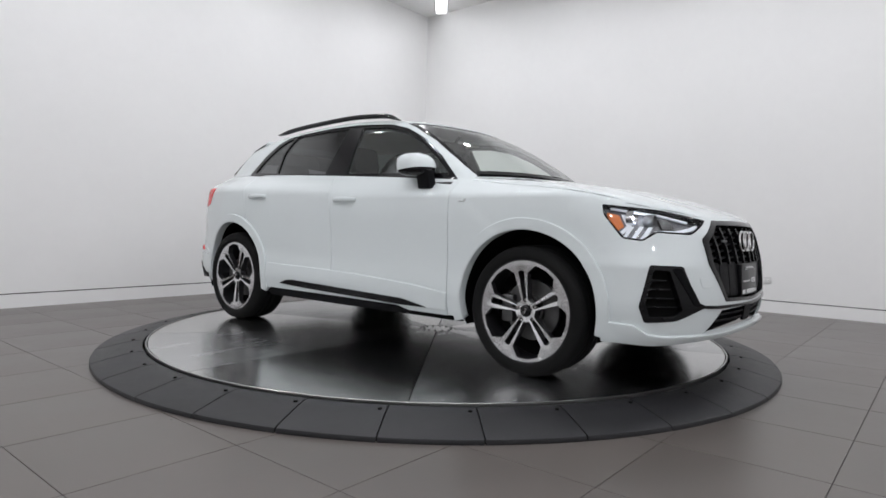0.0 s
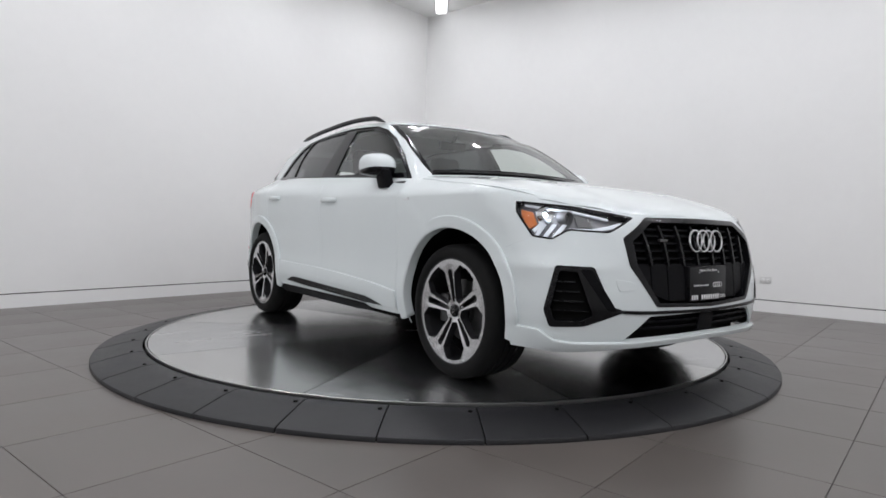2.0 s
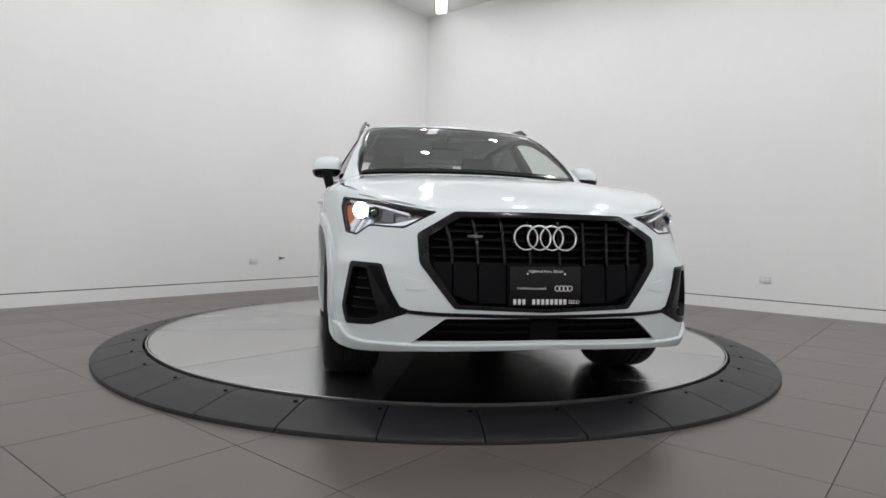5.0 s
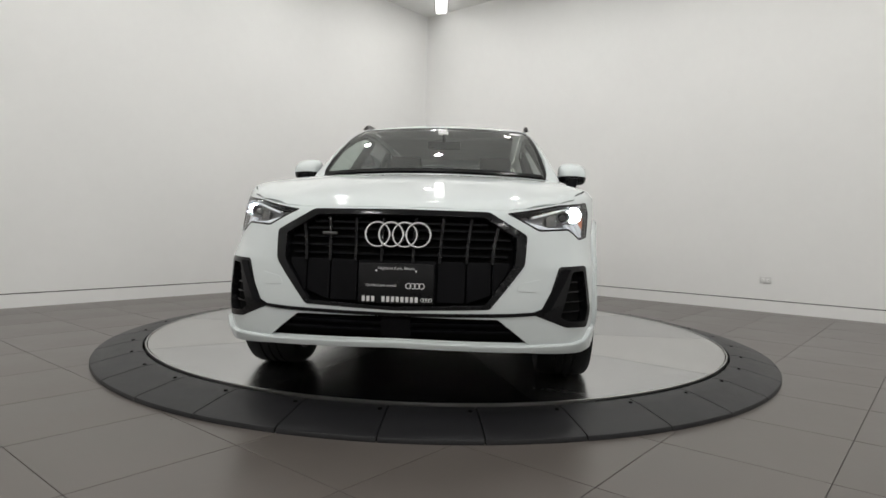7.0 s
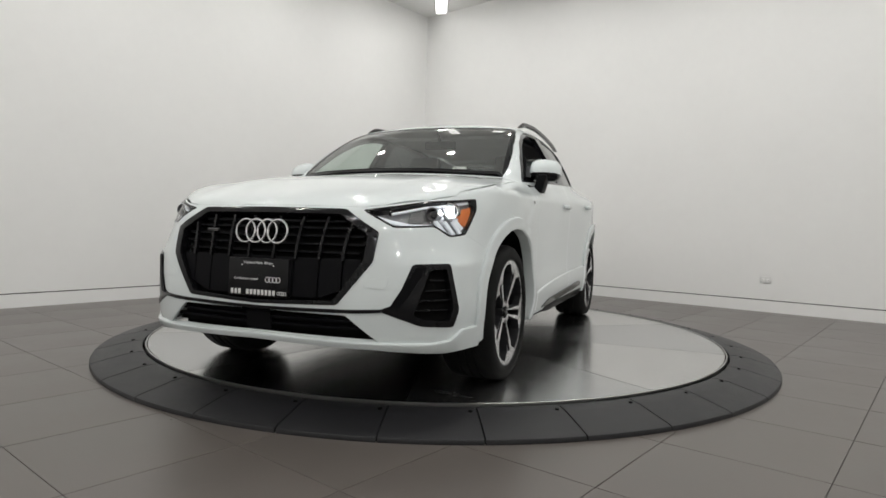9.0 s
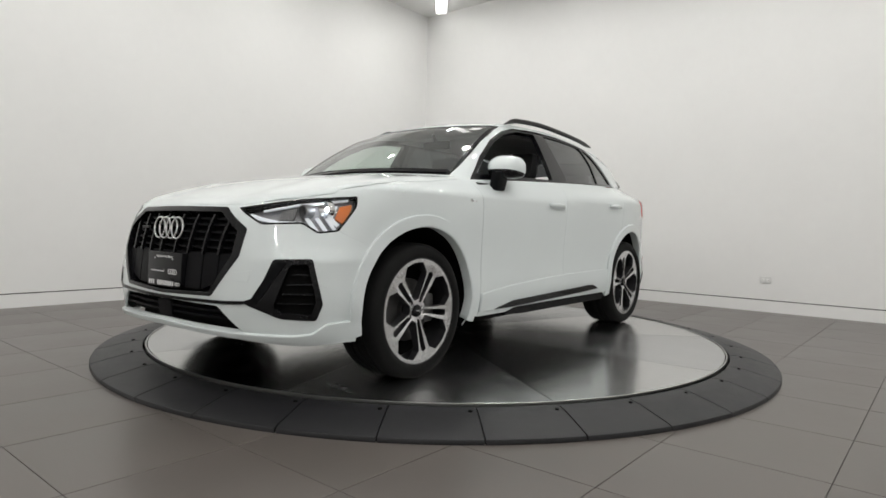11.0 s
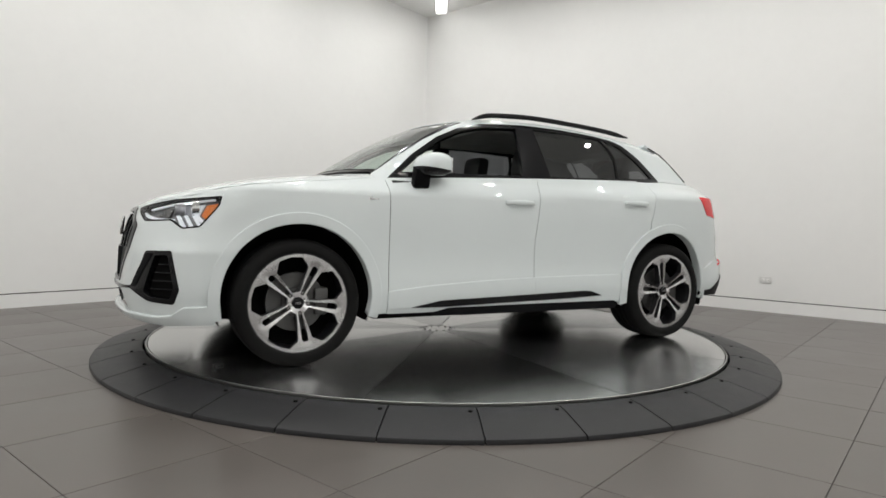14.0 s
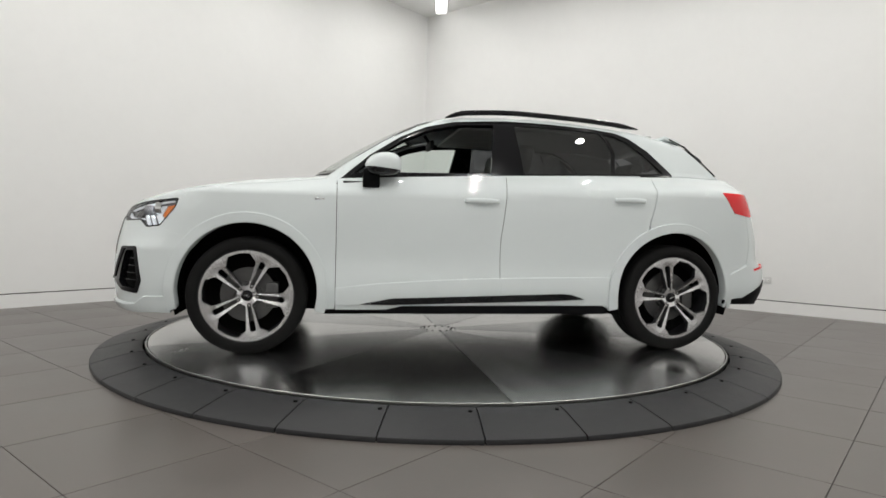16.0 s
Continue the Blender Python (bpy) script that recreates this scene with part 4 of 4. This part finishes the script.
# ---- inside and underneath ----
def inside_and_under(car):
    def piece(name, mat, *boxes, bevel=.03, label=""):
        bm = bmesh.new()
        for b in boxes:
            box(bm, *b, bevel)
        return part(name, bm, mat, car, label, 50)
    piece("floor_pan", DARK, (-1.95, 2.02, -.56, .56, .235, .29), (-.90, .90, -.84, .84, .235, .30), bevel=0)
    piece("bulkhead", DARK, (.85, 2.02, -.54, .54, .29, .82), (.84, .90, -.82, .82, .29, .98), bevel=0)
    piece("boot_box", DARK, (-2.0, -.92, -.54, .54, .29, .98), (-.96, -.90, -.82, .82, .29, .98), bevel=0)
    piece("dashboard", CLOTH, (.30, .86, -.74, .74, .62, 1.0), (.45, .80, -.70, .70, .98, 1.035), bevel=.05, label="black dashboard")
    piece("door_trim", CLOTH, (-.95, .80, .80, .835, .32, 1.03), bevel=.01)
    piece("door_trim", CLOTH, (-.95, .80, -.835, -.80, .32, 1.03), bevel=.01)
    piece("headlining", PALE, (-1.35, .02, -.50, .50, 1.425, 1.445), bevel=.005, label="pale grey headlining")
    for y in (.37, -.37):
        bm = bmesh.new()
        box(bm, -.35, .20, y - .26, y + .26, .42, .60, .06)
        box(bm, -.10, .06, y - .25, y + .25, 0, .62, .06, Matrix.Translation((-.30, 0, .52)) @ Matrix.Rotation(radians(-14), 4, "Y"))
        box(bm, -.06, .05, y - .13, y + .13, .64, .84, .045, Matrix.Translation((-.30, 0, .52)) @ Matrix.Rotation(radians(-10), 4, "Y"))
        part("front_seat", bm, CLOTH, car, "black leather front seat", 50)
    bm = bmesh.new()
    box(bm, -1.05, -.55, -.66, .66, .42, .60, .06)
    box(bm, -.10, .06, -.66, .66, 0, .58, .06, Matrix.Translation((-1.05, 0, .52)) @ Matrix.Rotation(radians(-16), 4, "Y"))
    for y in (-.42, .42):
        box(bm, -.05, .05, y - .14, y + .14, .58, .74, .04, Matrix.Translation((-1.05, 0, .52)) @ Matrix.Rotation(radians(-14), 4, "Y"))
    part("rear_seat", bm, CLOTH, car, "black leather rear bench", 50)
    bm = bmesh.new()
    lathe(bm, [(.185 + .014 * math.cos(t), .014 * math.sin(t)) for t in np.linspace(0, 2 * math.pi, 8, endpoint=False)], 36, Matrix.Translation((.24, .37, .93)) @ Matrix.Rotation(radians(-68), 4, "Y"), True)
    tube(bm, (.24, .37, .93), (.40, .37, .88), .06, .05, 18)
    box(bm, .225, .25, .20, .54, .915, .945, .008)
    part("steering_wheel", bm, CLOTH, car, "black steering wheel", 50)
    bm = bmesh.new()
    box(bm, .14, .17, -.12, .12, 1.335, 1.395, .012)
    tube(bm, (.16, 0, 1.39), (.20, 0, 1.44), .012)
    part("rear_view_mirror", bm, MATT, car, "black rear-view mirror")
    for x in (WHEEL_X, -WHEEL_X):
        for s in (1, -1):
            bm = bmesh.new()
            n, rows = 28, []
            for i in range(n + 1):
                t = radians(-20 + 220 * i / n)
                rows.append([bm.verts.new((x + (ARCH_R + .012) * math.cos(t), s * y, ARCH_Z + (ARCH_R + .012) * math.sin(t))) for y in (.55, .70, .845)])
            for a, b in zip(rows, rows[1:]):
                for j in range(2):
                    bm.faces.new((a[j], b[j], b[j + 1], a[j + 1]))
            bm.faces.new([r[0] for r in rows])
            part("wheel_liner", bm, DARK, car)


car = new("car")
tagged(car, "white compact SUV with black trim, headlights on, standing on the turntable", "car")
body_panels(car)
roof_rails(car)
front_end(car)
mirrors(car)
wheels(car)
inside_and_under(car)
# ---- the turntable ----
def turntable():
    disc = new("turntable_disc")
    tagged(disc, "round brushed steel turntable plate with radial seams", "turntable")
    n = 10
    for i in range(n):
        bm = bmesh.new()
        a0, a1 = 2 * math.pi * i / n + radians(18), 2 * math.pi * (i + 1) / n + radians(18)
        g = .0028
        pts = []
        for j in range(17):
            t = a0 + (a1 - a0) * j / 16
            pts.append((1.985 * math.cos(t), 1.985 * math.sin(t)))
        inner = [(.13 * math.cos(a1 - (a1 - a0) * j / 4), .13 * math.sin(a1 - (a1 - a0) * j / 4)) for j in range(5)]
        poly = shrink(pts + inner, g)
        top = [bm.verts.new((x, y, 0)) for x, y in poly]
        low = [bm.verts.new((x, y, -.006)) for x, y in poly]
        bm.faces.new(top)
        for k in range(len(top)):
            bm.faces.new((top[k], low[k], low[(k + 1) % len(top)], top[(k + 1) % len(top)]))
        bmesh.ops.recalc_face_normals(bm, faces=bm.faces)
        part("steel_plate", bm, STEEL if i % 2 else STEEL_ACROSS, disc, smooth=30)
    bm = bmesh.new()
    lathe(bm, [(.0005, -.001), (.126, -.001), (.126, -.006)], 40)
    hub = part("hub_plate", bm, STEEL, disc)
    for i in range(12):
        bm = bmesh.new()
        t = 2 * math.pi * i / 12
        tube(bm, (.105 * math.cos(t), .105 * math.sin(t), -.002), (.105 * math.cos(t), .105 * math.sin(t), .003), .008, .007, 10)
        part("bolt", bm, MATT, hub)
    bm = bmesh.new()
    lathe(bm, [(1.988, -.004), (1.988, .003), (1.992, .005), (1.997, .003), (1.997, -.02)], 144)
    part("edge_ring", bm, RIM_STEEL, disc, "bright steel edge ring")
    bm = bmesh.new()
    lathe(bm, [(.0005, -.007), (1.99, -.007), (1.99, FLOOR)], 96)
    part("deck", bm, DARK, disc)
    return disc


def ramp_ring():
    """Black rubber ramps round the disc, one wedge after another."""
    n = 34
    step = 2 * math.pi / n
    bm = bmesh.new()
    g = .0032
    prof = [(2.010, -.012), (2.013, -.006), (2.045, -.004), (2.10, -.010), (2.272, FLOOR + .026), (2.288, FLOOR + .020), (2.292, FLOOR + .012), (2.292, FLOOR)]
    rows = []
    for r, z in prof:
        d = g / r
        rows.append([bm.verts.new((r * math.cos(t), r * math.sin(t), z)) for t in np.linspace(-step / 2 + d, step / 2 - d, 6)])
    for a, b in zip(rows, rows[1:]):
        for j in range(5):
            bm.faces.new((a[j], b[j], b[j + 1], a[j + 1]))
    for j in (0, -1):
        c = [r[j] for r in rows] + [bm.verts.new((2.010 * math.cos((-1 if j == 0 else 1) * (step / 2 - g / 2)), 2.010 * math.sin((-1 if j == 0 else 1) * (step / 2 - g / 2)), FLOOR))]
        bm.faces.new(c)
    bmesh.ops.recalc_face_normals(bm, faces=bm.faces)
    ramp = new("ramp_segment")
    tagged(ramp, "black rubber ramp wedge round the turntable", "ramp", "ramp ring")
    part("wedge", bm, RUBBER, ramp)
    bm = bmesh.new()
    for t in (.42 * step,):
        x, y = 2.075 * math.cos(t), 2.075 * math.sin(t)
        tube(bm, (x, y, -.012), (x, y, -.003), .010, .009, 12)
    part("bolt_head", bm, DARK, ramp)
    # dark strip added in the gap beside the wedge, below its surface, as the gap's shade
    bm = bmesh.new()
    rows = []
    for r, z in ((2.012, -.018), (2.045, -.016), (2.10, -.022), (2.272, FLOOR + .014), (2.286, FLOOR + .004)):
        d = .006 / r
        rows.append([bm.verts.new((r * math.cos(step / 2 + k), r * math.sin(step / 2 + k), h)) for k, h in ((-d, FLOOR), (-d, z), (d, z), (d, FLOOR))])
    for a, b in zip(rows, rows[1:]):
        for j in range(3):
            bm.faces.new((a[j], b[j], b[j + 1], a[j + 1]))
    bmesh.ops.recalc_face_normals(bm, faces=bm.faces)
    part("joint", bm, DARK, ramp)
    for i in range(n):
        m = Matrix.Rotation(radians(-85.1) + step * (i + .5), 4, "Z")
        if i == 0:
            ramp.matrix_basis = m
        else:
            copy_thing(ramp, m)


disc = turntable()
ramp_ring()


# ---- wall sockets, linear lamp ----
def wall_socket(m, lines=2):
    s = new("wall_socket")
    tagged(s, "white double wall socket above the skirting", "socket", "wall sockets")
    s.matrix_basis = m
    bm = bmesh.new()
    box(bm, -.058, .058, -.006, 0, -.036, .036, .004)
    part("cover_plate", bm, SOCKET, s)
    for x in (-.022, .022):
        bm = bmesh.new()
        box(bm, x - .014, x + .014, -.009, -.004, -.017, .017, .003)
        o = part("outlet", bm, PAINT, s)
        bm = bmesh.new()
        for k in (-.005, .005):
            box(bm, x + k - .0012, x + k + .0012, -.0096, -.008, -.003, .008)
        part("slot", bm, DARK, o)


def wall_plug(m):
    p = new("wall_hook")
    tagged(p, "small black metal hook fixed to the white wall", "hook")
    p.matrix_basis = m
    bm = bmesh.new()
    tube(bm, (0, 0, 0), (0, -.012, 0), .022, .018, 16)
    part("rosette", bm, CHROME, p)
    bm = bmesh.new()
    tube(bm, (0, -.010, 0), (0, -.045, 0), .010, .009, 12)
    tube(bm, (-.004, -.040, 0), (.045, -.045, .006), .007, .005, 10)
    part("hook_arm", bm, MATT, p)


def linear_lamp():
    """A strip lamp on the ceiling that ends short of the corner."""
    lamp = new("strip_lamp")
    tagged(lamp, "glowing white strip lamp fixed under the ceiling", "ceiling light")
    bm = bmesh.new()
    box(bm, -.16, .03, 2.2, 4.93, CEILING - .03, CEILING, .008)
    part("tray", bm, PAINT, lamp)
    bm = bmesh.new()
    box(bm, -.145, .015, 2.25, 4.91, CEILING - .075, CEILING - .028, .022)
    part("diffuser", bm, STRIP_GLOW, lamp, "glowing white diffuser")


wall_socket(ROOM @ pose(WALL_U, -1.416, .276) @ Matrix.Rotation(-math.pi / 2, 4, "Z"))
wall_socket(ROOM @ pose(.76, WALL_V, .286))
wall_plug(ROOM @ pose(1.145, WALL_V, .319))
linear_lamp()


# ---- floor tiles ----
def floor_tiles():
    floor = bpy.data.objects["floor"]
    size, joint = .588, .003
    me = bpy.data.meshes.new("tile")
    bm = bmesh.new()
    box(bm, -size / 2 + joint / 2, size / 2 - joint / 2, -size / 2 + joint / 2, size / 2 - joint / 2, -.01, 0, .0015)
    bm.to_mesh(me)
    bm.free()
    me.materials.append(TILE)
    for i in range(-12, 9):
        for j in range(-9, 11):
            u, v = -1.10 + size * (i + .5), -2.11 + size * (j + .5)
            if not (BACK_U < u < WALL_U + .25 and BACK_V < v < WALL_V + .25) or math.hypot(u, v) < 1.5:
                continue
            t = new("tile", me)
            t.parent = floor
            t.location = (u, v, FLOOR)


floor_tiles()


def motions():
    rows = [(t, heading(t)) for t in TIMES]
    walk(car, [(t, Matrix.Rotation(h, 4, "Z") @ Matrix.Translation(CAR_OFFSET)) for t, h in rows])
    walk(disc, [(t, Matrix.Rotation(h, 4, "Z")) for t, h in rows])


motions()
